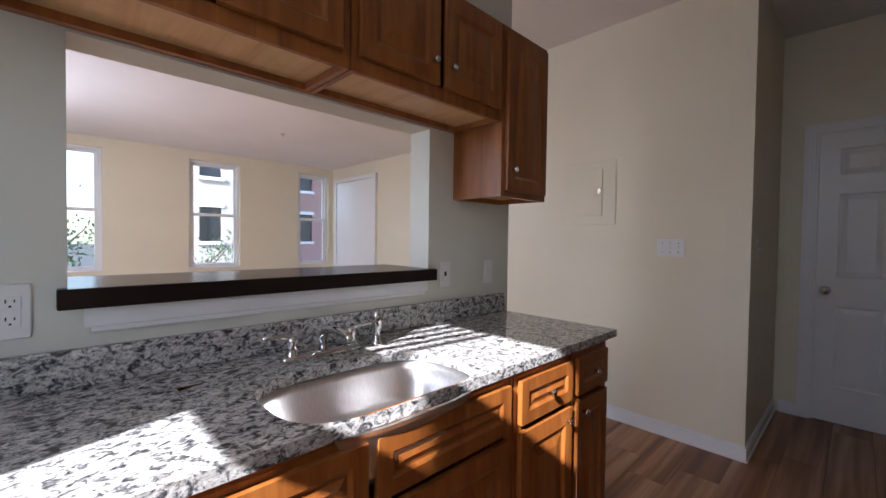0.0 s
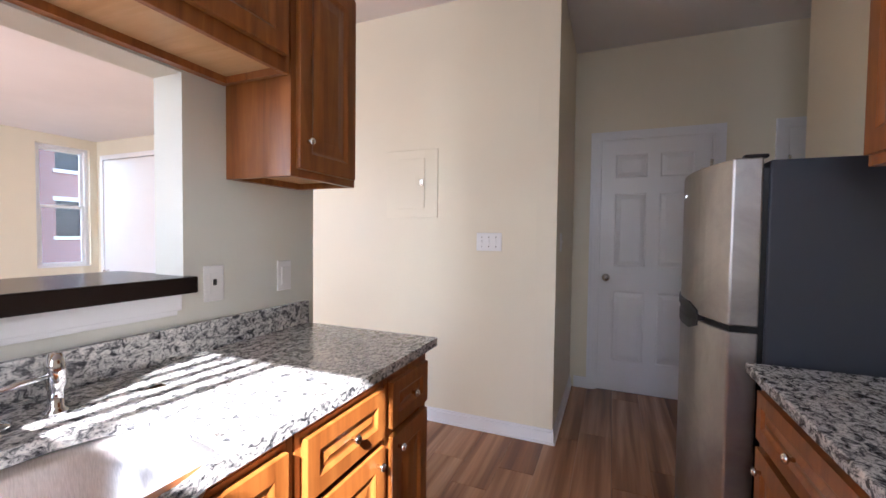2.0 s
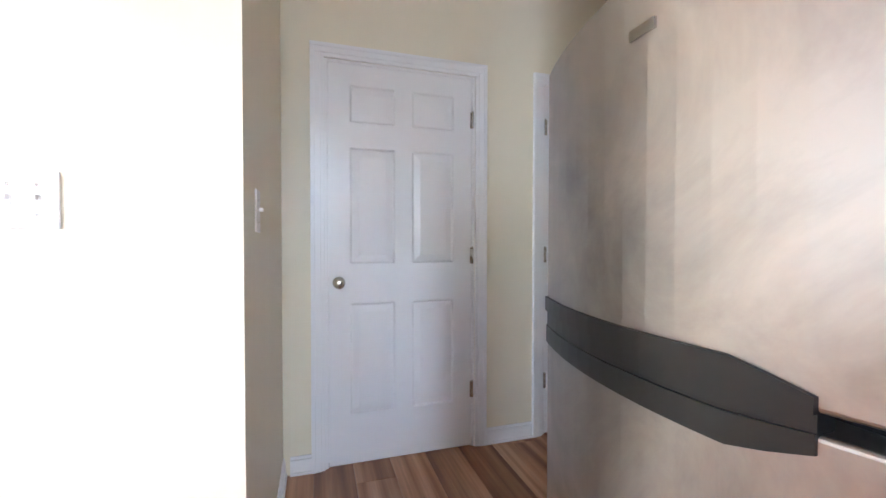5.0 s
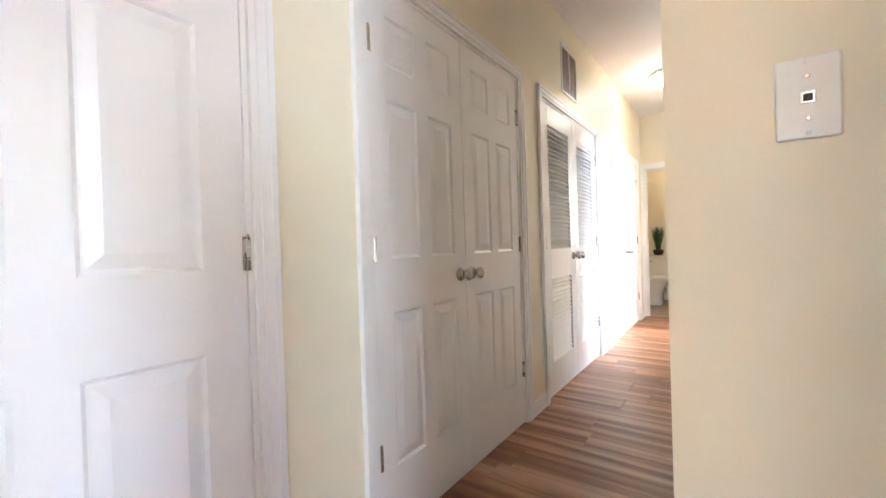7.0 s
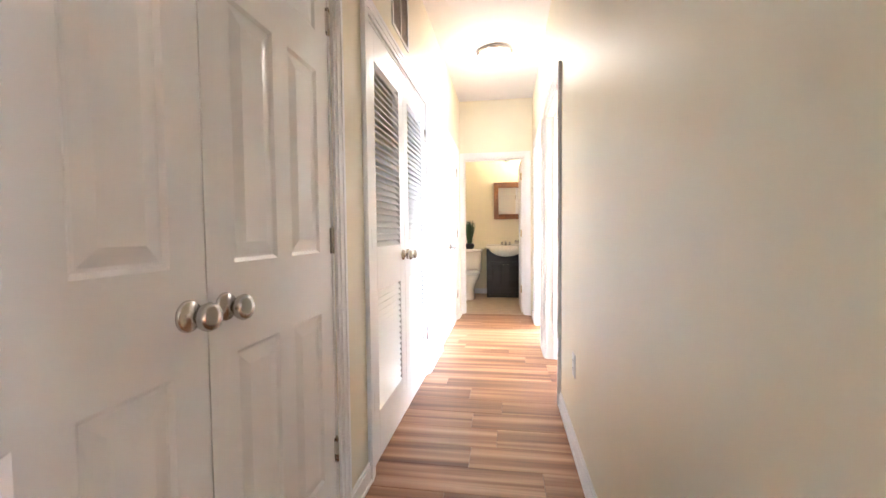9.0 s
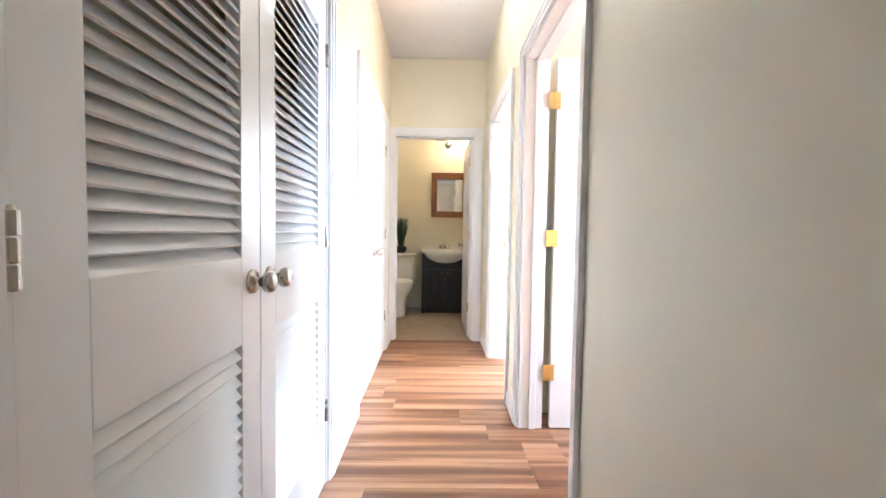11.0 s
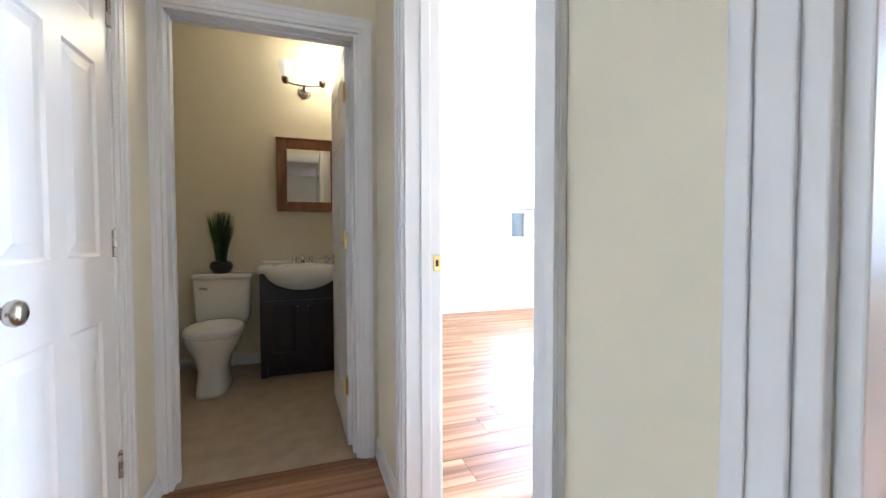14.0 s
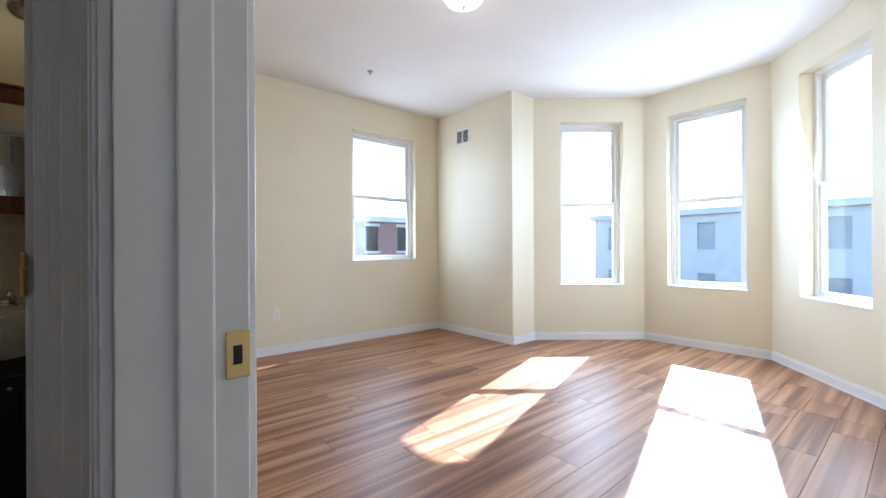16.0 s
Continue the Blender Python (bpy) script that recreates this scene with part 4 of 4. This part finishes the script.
boxes("door_gap", [((0.738, 1.984, 0.956), (0.815, 2.68, 0.976))], M_BLACK, root)
boxes("hinge_cover", [((0.765, 1.99, 1.512), (0.83, 2.02, 1.524))], M_BLACK, root, 0.004)
boxes("badge", [((0.656, 2.33, 1.418), (0.664, 2.375, 1.433))], M_CHROME, root)
tagged(root, "stainless steel top-freezer refrigerator with dark grey sides", "refrigerator")

# ---- ceiling lamps ----
def ceiling_lamp(at, label):
    root = empty("ceiling_lamp", Matrix.Translation(at))
    lathed("base", [(0, 0), (0.155, 0), (0.165, -0.012), (0.165, -0.022), (0.150, -0.034), (0.14, -0.036), (0, -0.03)], M_NICKEL, None, root, 40)
    d = lathed("shade", [(0.148, -0.034), (0.145, -0.055), (0.125, -0.085), (0.085, -0.108), (0.04, -0.12), (0, -0.122)], M_DOME, None, root, 40)
    d.visible_shadow = False
    lathed("finial", [(0.014, -0.118), (0.014, -0.126), (0.006, -0.134), (0.009, -0.142), (0, -0.15)], M_NICKEL, None, root, 16)
    return tagged(root, label, "ceiling lamp", "dome ceiling lamps")


ceiling_lamp((5.28, 3.505, CEIL), "lit frosted glass dome lamp on the hall ceiling")
ceiling_lamp((7.67, 1.13, BED_CEIL), "frosted glass dome lamp on the bedroom ceiling")
for x, y, z in ((3.0, 3.5, CEIL), (9.24, 0.98, BED_CEIL), (-4.6, 2.2, LIV_CEIL)):
    tagged(lathed("sprinkler", [(0, 0), (0.03, 0), (0.03, -0.004), (0.012, -0.008), (0.008, -0.03), (0.014, -0.033), (0, -0.034)], M_NICKEL, Matrix.Translation((x, y, z)), None, 14), "small metal sprinkler head on the ceiling", "sprinkler")

# ---- bathroom ----
root = empty("toilet", pose(8.46, 4.02, 0.002))
lofted("tank", [(0.40, -0.105, 0, 0.085, 0.18, 5), (0.44, -0.105, 0, 0.095, 0.195, 5), (0.745, -0.105, 0, 0.10, 0.205, 5)], M_PORC, root)
lofted("tank_lid", [(0.745, -0.105, 0, 0.108, 0.215, 5), (0.775, -0.105, 0, 0.108, 0.215, 5), (0.785, -0.105, 0, 0.10, 0.205, 5)], M_PORC, root)
lofted("bowl", [(0, -0.50, 0, 0.22, 0.105, 3.2), (0.03, -0.50, 0, 0.215, 0.10, 3), (0.16, -0.49, 0, 0.19, 0.095, 2.6), (0.25, -0.48, 0, 0.21, 0.12, 2.4), (0.33, -0.47, 0, 0.25, 0.17, 2.3), (0.385, -0.46, 0, 0.265, 0.185, 2.3), (0.40, -0.46, 0, 0.26, 0.18, 2.3)], M_PORC, root, 40)
boxes("neck", [((-0.28, -0.09, 0.15), (-0.06, 0.09, 0.40))], M_PORC, root, 0.03)
lofted("seat", [(0.402, -0.47, 0, 0.262, 0.185, 2.3), (0.418, -0.47, 0, 0.265, 0.188, 2.3)], M_PLASTIC, root, 40)
lofted("seat_lid", [(0.42, -0.47, 0, 0.262, 0.185, 2.3), (0.434, -0.47, 0, 0.258, 0.182, 2.3), (0.442, -0.47, 0, 0.235, 0.16, 2.3)], M_PLASTIC, root, 40)
bm = bmesh.new()
tube(bm, [(-0.205, 0.14, 0.68), (-0.225, 0.14, 0.68), (-0.23, 0.09, 0.675)], 0.008)
o = new("flush_lever", mesh_of(bm, M_CHROME, True))
o.parent = root
tagged(root, "white porcelain toilet with closed lid against the wall", "toilet")

root = empty("potted_plant", pose(8.35, 4.03, 0.788))
lathed("pot", [(0, 0), (0.055, 0), (0.07, 0.02), (0.085, 0.055), (0.075, 0.085), (0.06, 0.095), (0.055, 0.085), (0, 0.08)], M_BLACK, None, root, 24)
bm = bmesh.new()
rng = random.Random(4)
for i in range(320):
    a = rng.uniform(0, 6.283)
    r0 = rng.uniform(0, 0.035)
    lean = rng.uniform(0.01, 0.085)
    hgt = rng.uniform(0.25, 0.42)
    w = 0.0028
    p = [Vector((math.cos(a) * (r0 + lean * t ** 1.6), math.sin(a) * (r0 + lean * t ** 1.6), 0.08 + hgt * t)) for t in (0, 0.4, 0.75, 1)]
    side = Vector((-math.sin(a + 0.7), math.cos(a + 0.7), 0)) * w
    vs = [(bm.verts.new(q - side * k), bm.verts.new(q + side * k)) for q, k in zip(p, (1, 1.2, 0.9, 0.2))]
    for u, v in zip(vs, vs[1:]):
        bm.faces.new((u[0], u[1], v[1], v[0]))
o = new("grass_blades", mesh_of(bm, M_LEAF))
o.parent = root
tagged(root, "green grass plant in a black pot on the toilet tank", "plant")

root = empty("bathroom_vanity", pose(8.465, 3.415, 0.002))
boxes("body", [((-0.44, -0.31, 0.09), (0, 0.31, 0.80)), ((-0.40, -0.29, 0), (0, 0.29, 0.09)), ((-0.43, -0.31, 0), (-0.37, -0.26, 0.09)), ((-0.43, 0.26, 0), (-0.37, 0.31, 0.09))], M_DARKWOOD, root, 0.004)
for y0 in (-0.27, 0.005):
    d = empty("door")
    d.parent = root
    d.matrix_local = pose(-0.441, y0 + 0.265, 0.14, 0, 0, -90)
    bm = bmesh.new()
    panelled(bm, 0.26, 0.45, 0.018, [(0.05, 0.21, 0.05, 0.40)])
    o = new("front", mesh_of(bm, M_DARKWOOD))
    o.parent = d
    o.location.y = -0.018
    kx = 0.03 if y0 < 0 else 0.23
    lathed("knob", [(0, 0.022), (0.009, 0.02), (0.010, 0.014), (0.005, 0.01), (0.005, 0), (0, 0)], M_NICKEL, Matrix.Translation((kx, -0.018, 0.405)) @ Vector((0, -1, 0)).to_track_quat("Z", "Y").to_matrix().to_4x4(), d, 12)
bm = bmesh.new()
n = 28
for z0, z1 in ((0.80, 0.842),):
    top, bot, deep = [], [], []
    for i in range(n + 1):
        v = -0.325 + 0.65 * i / n
        k = max(0.0, 1 - (v / 0.27) ** 2)
        x = -0.455 - 0.10 * k ** 0.7
        top.append(bm.verts.new((x, v, z1)))
        bot.append(bm.verts.new((x, v, z0 - 0.12 * k ** 0.6)))
        deep.append((bm.verts.new((0, v, z1)), bm.verts.new((-0.30, v, z0 - 0.12 * k ** 0.6))))
    for i in range(n):
        bm.faces.new((top[i], top[i + 1], bot[i + 1], bot[i]))
        bm.faces.new((bot[i], bot[i + 1], deep[i + 1][1], deep[i][1]))
    for i in (0, n):
        bm.faces.new((top[i], bot[i], deep[i][1], deep[i][0]))
    # the rim, with the basin sunk in it
    ring = []
    inner = []
    for i in range(n + 1):
        bm.faces.new((top[i], top[i + 1], deep[i + 1][0], deep[i][0])) if i < n else None
o = new("sink_top", mesh_of(bm, M_PORC, True))
o.parent = root
lofted("basin_rim", [(0.843, -0.30, 0, 0.19, 0.235, 2.2), (0.850, -0.30, 0, 0.185, 0.23, 2.2), (0.850, -0.30, 0, 0.165, 0.21, 2.2), (0.844, -0.30, 0, 0.155, 0.20, 2.2)], M_PORC, root, 40, (False, False))
boxes("backsplash_lip", [((-0.025, -0.325, 0.842), (0.0, 0.325, 0.87))], M_PORC, root, 0.006)
tagged(root, "dark wood vanity with a white curved sink top", "vanity")

root = empty("bathroom_faucet", pose(8.375, 3.415, 0.846))
boxes("base", [((-0.025, -0.085, 0), (0.025, 0.085, 0.016))], M_CHROME, root, 0.006)
for y in (-0.065, 0.065):
    lathed("handle", [(0.02, 0.014), (0.016, 0.03), (0.02, 0.045), (0.018, 0.06), (0, 0.066)], M_CHROME, Matrix.Translation((0, y, 0)), root, 14)
bm = bmesh.new()
tube(bm, [(0, 0, 0.012), (-0.01, 0, 0.05), (-0.05, 0, 0.075), (-0.10, 0, 0.07), (-0.11, 0, 0.055)], [0.016, 0.015, 0.012, 0.011, 0.011], 12)
o = new("spout", mesh_of(bm, M_CHROME, True))
o.parent = root
tagged(root, "small chrome faucet on the bathroom sink", "faucet")

root = empty("mirror_cabinet", pose(8.48, 3.355, 1.605))
boxes("frame", [((-0.05, -0.26, -0.31), (0, -0.18, 0.30)), ((-0.05, 0.18, -0.31), (0, 0.26, 0.30)), ((-0.05, -0.18, -0.31), (0, 0.18, -0.225)), ((-0.05, -0.18, 0.225), (0, 0.18, 0.30)), ((-0.058, -0.267, 0.30), (0, 0.267, 0.318))], M_MIRWOOD, root, 0.008)
boxes("mirror", [((-0.034, -0.18, -0.225), (-0.03, 0.18, 0.225))], M_MIRROR, root)
tagged(root, "brown wooden framed mirror cabinet above the vanity", "mirror")

root = empty("vanity_light", pose(8.48, 3.385, 2.33))
lathed("wall_plate", [(0, 0.03), (0.03, 0.028), (0.05, 0.018), (0.06, 0.0), (0, 0)], M_NICKEL, Vector((-1, 0, 0)).to_track_quat("Z", "Y").to_matrix().to_4x4(), root)
bm = bmesh.new()
tube(bm, [(-0.02, 0, 0), (-0.08, 0, 0.03)], 0.008)
tube(bm, [(-0.08, -0.15, 0.05), (-0.08, -0.07, 0.032), (-0.08, 0, 0.03), (-0.08, 0.07, 0.032), (-0.08, 0.15, 0.05)], 0.007)
o = new("arm", mesh_of(bm, M_BRONZE, True))
o.parent = root
for y, mt in ((-0.15, M_SHADE), (0.15, M_SHADE_OFF)):
    lathed("socket", [(0, 0.03), (0.018, 0.035), (0.03, 0.06), (0.032, 0.085), (0.012, 0.085)], M_BRONZE, Matrix.Translation((-0.08, y, 0)), root, 18)
    s = lathed("shade", [(0.026, 0.085), (0.045, 0.12), (0.055, 0.17), (0.066, 0.21), (0.062, 0.21), (0.05, 0.165), (0.04, 0.12), (0.0, 0.095)], mt, Matrix.Translation((-0.08, y, 0)), root, 24)
    s.visible_shadow = False
tagged(root, "two-arm bronze vanity light with glass shades, one lit", "wall lamp")
tagged(boxes("bathtub", [((6.83, 4.42, 0.0), (8.46, 4.50, 0.50)), ((6.83, 4.50, 0.0), (8.46, 4.97, 0.20)), ((6.83, 4.50, 0.20), (6.93, 4.97, 0.50)), ((8.36, 4.50, 0.20), (8.46, 4.97, 0.50))], M_PORC, bevel=0.02), "white bathtub along the bathroom wall", "bathtub")
boxes("end_panel", [((8.455, 4.40, 0.50), (8.475, 4.97, 2.0))], M_PORC, bpy.data.objects["bathtub"], 0.006)

# ---- outside ----
tagged(boxes("ground", [((-300, -300, -4.4), (300, 300, -4.0))], M_GROUND), "grey asphalt ground far below", "ground", kind="structure")


def building(name, m, w, d, z1, mat, label, cols, rows, win=(1.0, 1.7), z_first=-2.2, step=3.2, pane=None):
    """A block with its front on local y = 0, seen from y < 0."""
    root = empty(name, m)
    pitch = w / cols
    holes = []
    for r in range(rows):
        for c in range(cols):
            x = (c + 0.5) * pitch
            z = z_first + r * step
            holes.append((x - win[0] / 2, x + win[0] / 2, z, z + win[1]))
    bm = bmesh.new()
    for a, b, c, e in pieces_of(w, -4.0, z1, holes):
        cuboid(bm, (a, 0, c), (b, 0.3, e))
    cuboid(bm, (0, 0.3, -4), (0.3, d, z1))
    cuboid(bm, (w - 0.3, 0.3, -4), (w, d, z1))
    o = new("wall", mesh_of(bm, mat))
    o.parent = root
    boxes("roof", [((-0.3, -0.35, z1), (w + 0.3, d, z1 + 0.4))], M_PALE, root, 0.03)
    bm = bmesh.new()
    for a, b, c, e in holes:
        cuboid(bm, (a, 0.14, c), (b, 0.2, e))
    o = new("pane", mesh_of(bm, pane or M_DARKWIN))
    o.parent = root
    bm = bmesh.new()
    for a, b, c, e in holes:
        cuboid(bm, (a - 0.1, -0.08, c - 0.16), (b + 0.1, 0.1, c))
        cuboid(bm, (a - 0.1, -0.04, e), (b + 0.1, 0.1, e + 0.2))
    o = new("sill", mesh_of(bm, M_PALE))
    o.parent = root
    return tagged(root, label, "building")


building("apartment_building", pose(-22, 2.0, 0, 0, 0, 90), 7.6, 9, 12.0, M_TANBRICK, "tan brick apartment building with dark window openings", 3, 4)
building("apartment_building", pose(-24, 10.5, 0, 0, 0, 90), 9, 9, 6.0, M_REDBRICK, "red brick row house across the yard", 4, 3)
building("apartment_building", pose(30, -2, 0, 0, 0, -90), 18, 9, 3.0, M_REDBRICK, "red brick row house seen through the bedroom window", 7, 2)
building("apartment_building", pose(22, -26, 0, 0, 0, 180), 30, 9, 3.2, M_PALE, "pale row house across the street", 10, 2, pane=M_PALEWIN)


def tree(at, h, spread, seed, label):
    rng = random.Random(seed)
    root = empty("tree", Matrix.Translation(at))
    bm = bmesh.new()
    tips = []
    tube(bm, [(0, 0, 0), (0.05, 0.02, h * 0.3), (-0.03, 0.06, h * 0.6), (0.05, 0, h * 0.95)], [0.16, 0.13, 0.08, 0.02], 8)
    for i in range(16):
        a = rng.uniform(0, 6.283)
        z = h * rng.uniform(0.35, 0.85)
        L = spread * rng.uniform(0.5, 1.0)
        e = Vector((math.cos(a) * L, math.sin(a) * L, z + L * rng.uniform(0.3, 0.9)))
        mid = Vector((math.cos(a) * L * 0.5, math.sin(a) * L * 0.5, z + L * 0.25))
        tube(bm, [(0, 0, z), mid, e], [0.05, 0.03, 0.008], 6)
        tips += [mid, e, (mid + e) / 2]
    o = new("trunk", mesh_of(bm, M_BARK, True))
    o.parent = root
    bm = bmesh.new()
    for t in tips:
        for k in range(55):
            c = t + Vector((rng.gauss(0, 0.32), rng.gauss(0, 0.32), rng.gauss(0, 0.28)))
            q = Euler((rng.uniform(0, 6.28), rng.uniform(0, 6.28), rng.uniform(0, 6.28))).to_matrix()
            s = rng.uniform(0.04, 0.08)
            bm.faces.new([bm.verts.new(c + q @ Vector(p)) for p in ((-s, 0, 0), (0, -s * 0.5, 0), (s, 0, 0), (0, s * 0.5, 0))])
    o = new("leaves", mesh_of(bm, M_LEAF))
    o.parent = root
    return tagged(root, label, "tree")


tree((-13.0, -0.3, -4.0), 5.6, 2.2, 2, "leafy green tree outside the living room window")
tree((-14.5, 3.2, -4.0), 4.8, 1.7, 5, "small leafy tree outside the living room window")

# unseen fire escape above the kitchen window, shaped to cast the counter's sun stripes
root = empty("unseen_fire_escape", pose(0, 0, 0))
boxes("landing", [((-0.9, -1.33, 2.16), (0.27, -1.30, 2.47)), ((0.42, -1.33, 2.16), (1.6, -1.30, 2.47)), ((0.27, -1.33, 2.40), (0.42, -1.30, 2.47)), ((0.27, -1.33, 2.16), (0.42, -1.30, 2.20))], M_IRON, root)
bm = bmesh.new()
for i in range(5):
    x = -0.17 + i * 0.066
    tube(bm, [(x, -1.315, 2.44), (x + 0.235, -1.315, 2.90)], 0.016, 8)
o = new("baluster", mesh_of(bm, M_IRON))
o.parent = root
boxes("rail", [((-0.9, -1.34, 2.90), (1.6, -1.30, 2.94)), ((-0.9, -1.34, 2.12), (1.6, -1.29, 2.16)), ((-0.9, -1.34, 2.16), (-0.86, -1.30, 2.90)), ((1.56, -1.34, 2.16), (1.6, -1.30, 2.90))], M_IRON, root)
boxes("bracket", [((x, -1.29, z), (x + 0.04, -1.11, z + 0.04)) for x in (-0.9, 1.56) for z in (2.12, 2.90)], M_IRON, root)
tagged(root, "unseen black iron fire escape outside the kitchen window, shaped to shade the counter", "fire escape")

# ---- floor planks ----
def plank_mesh(w, l):
    bm = bmesh.new()
    g, e, t = 0.0006, 0.0012, 0.011
    base = [bm.verts.new(p) for p in ((g, g, -t), (w - g, g, -t), (w - g, l - g, -t), (g, l - g, -t))]
    side = [bm.verts.new(p) for p in ((g, g, -e), (w - g, g, -e), (w - g, l - g, -e), (g, l - g, -e))]
    top = [bm.verts.new(p) for p in ((g + e, g + e, 0), (w - g - e, g + e, 0), (w - g - e, l - g - e, 0), (g + e, l - g - e, 0))]
    for a, b in ((base, side), (side, top)):
        for i in range(4):
            j = (i + 1) % 4
            bm.faces.new((a[i], a[j], b[j], b[i]))
    bm.faces.new(top)
    return mesh_of(bm, M_PLANK)


floor_ob = bpy.data.objects["floor"]
PW, PL = 0.19, 1.22
plank_cache = {}
rng = random.Random(11)


def lay(x0, x1, y0, y1):
    nx = math.ceil((x1 - x0) / PW - 1e-6)
    for i in range(nx):
        w = min(PW, x1 - x0 - i * PW)
        y = y0 - rng.uniform(0, PL * 0.85)
        while y < y1 - 1e-6:
            a, b = max(y, y0), min(y + PL, y1)
            if b - a > 0.02 and w > 0.01:
                key = (round(w, 3), round(b - a, 3))
                if key not in plank_cache:
                    plank_cache[key] = plank_mesh(w, b - a)
                o = new("plank", plank_cache[key])
                o.parent = floor_ob
                o.location = (x0 + i * PW, a, 0)
            y += PL


lay(-2.4, -0.9, 1.8, 2.94)
lay(-0.9, 1.31, -1.0, 4.02)
lay(1.31, 6.70, 2.9, 4.02)
lay(5.19, 10.03, -0.55, 2.9)
lay(5.75, 8.67, -1.97, -0.55)
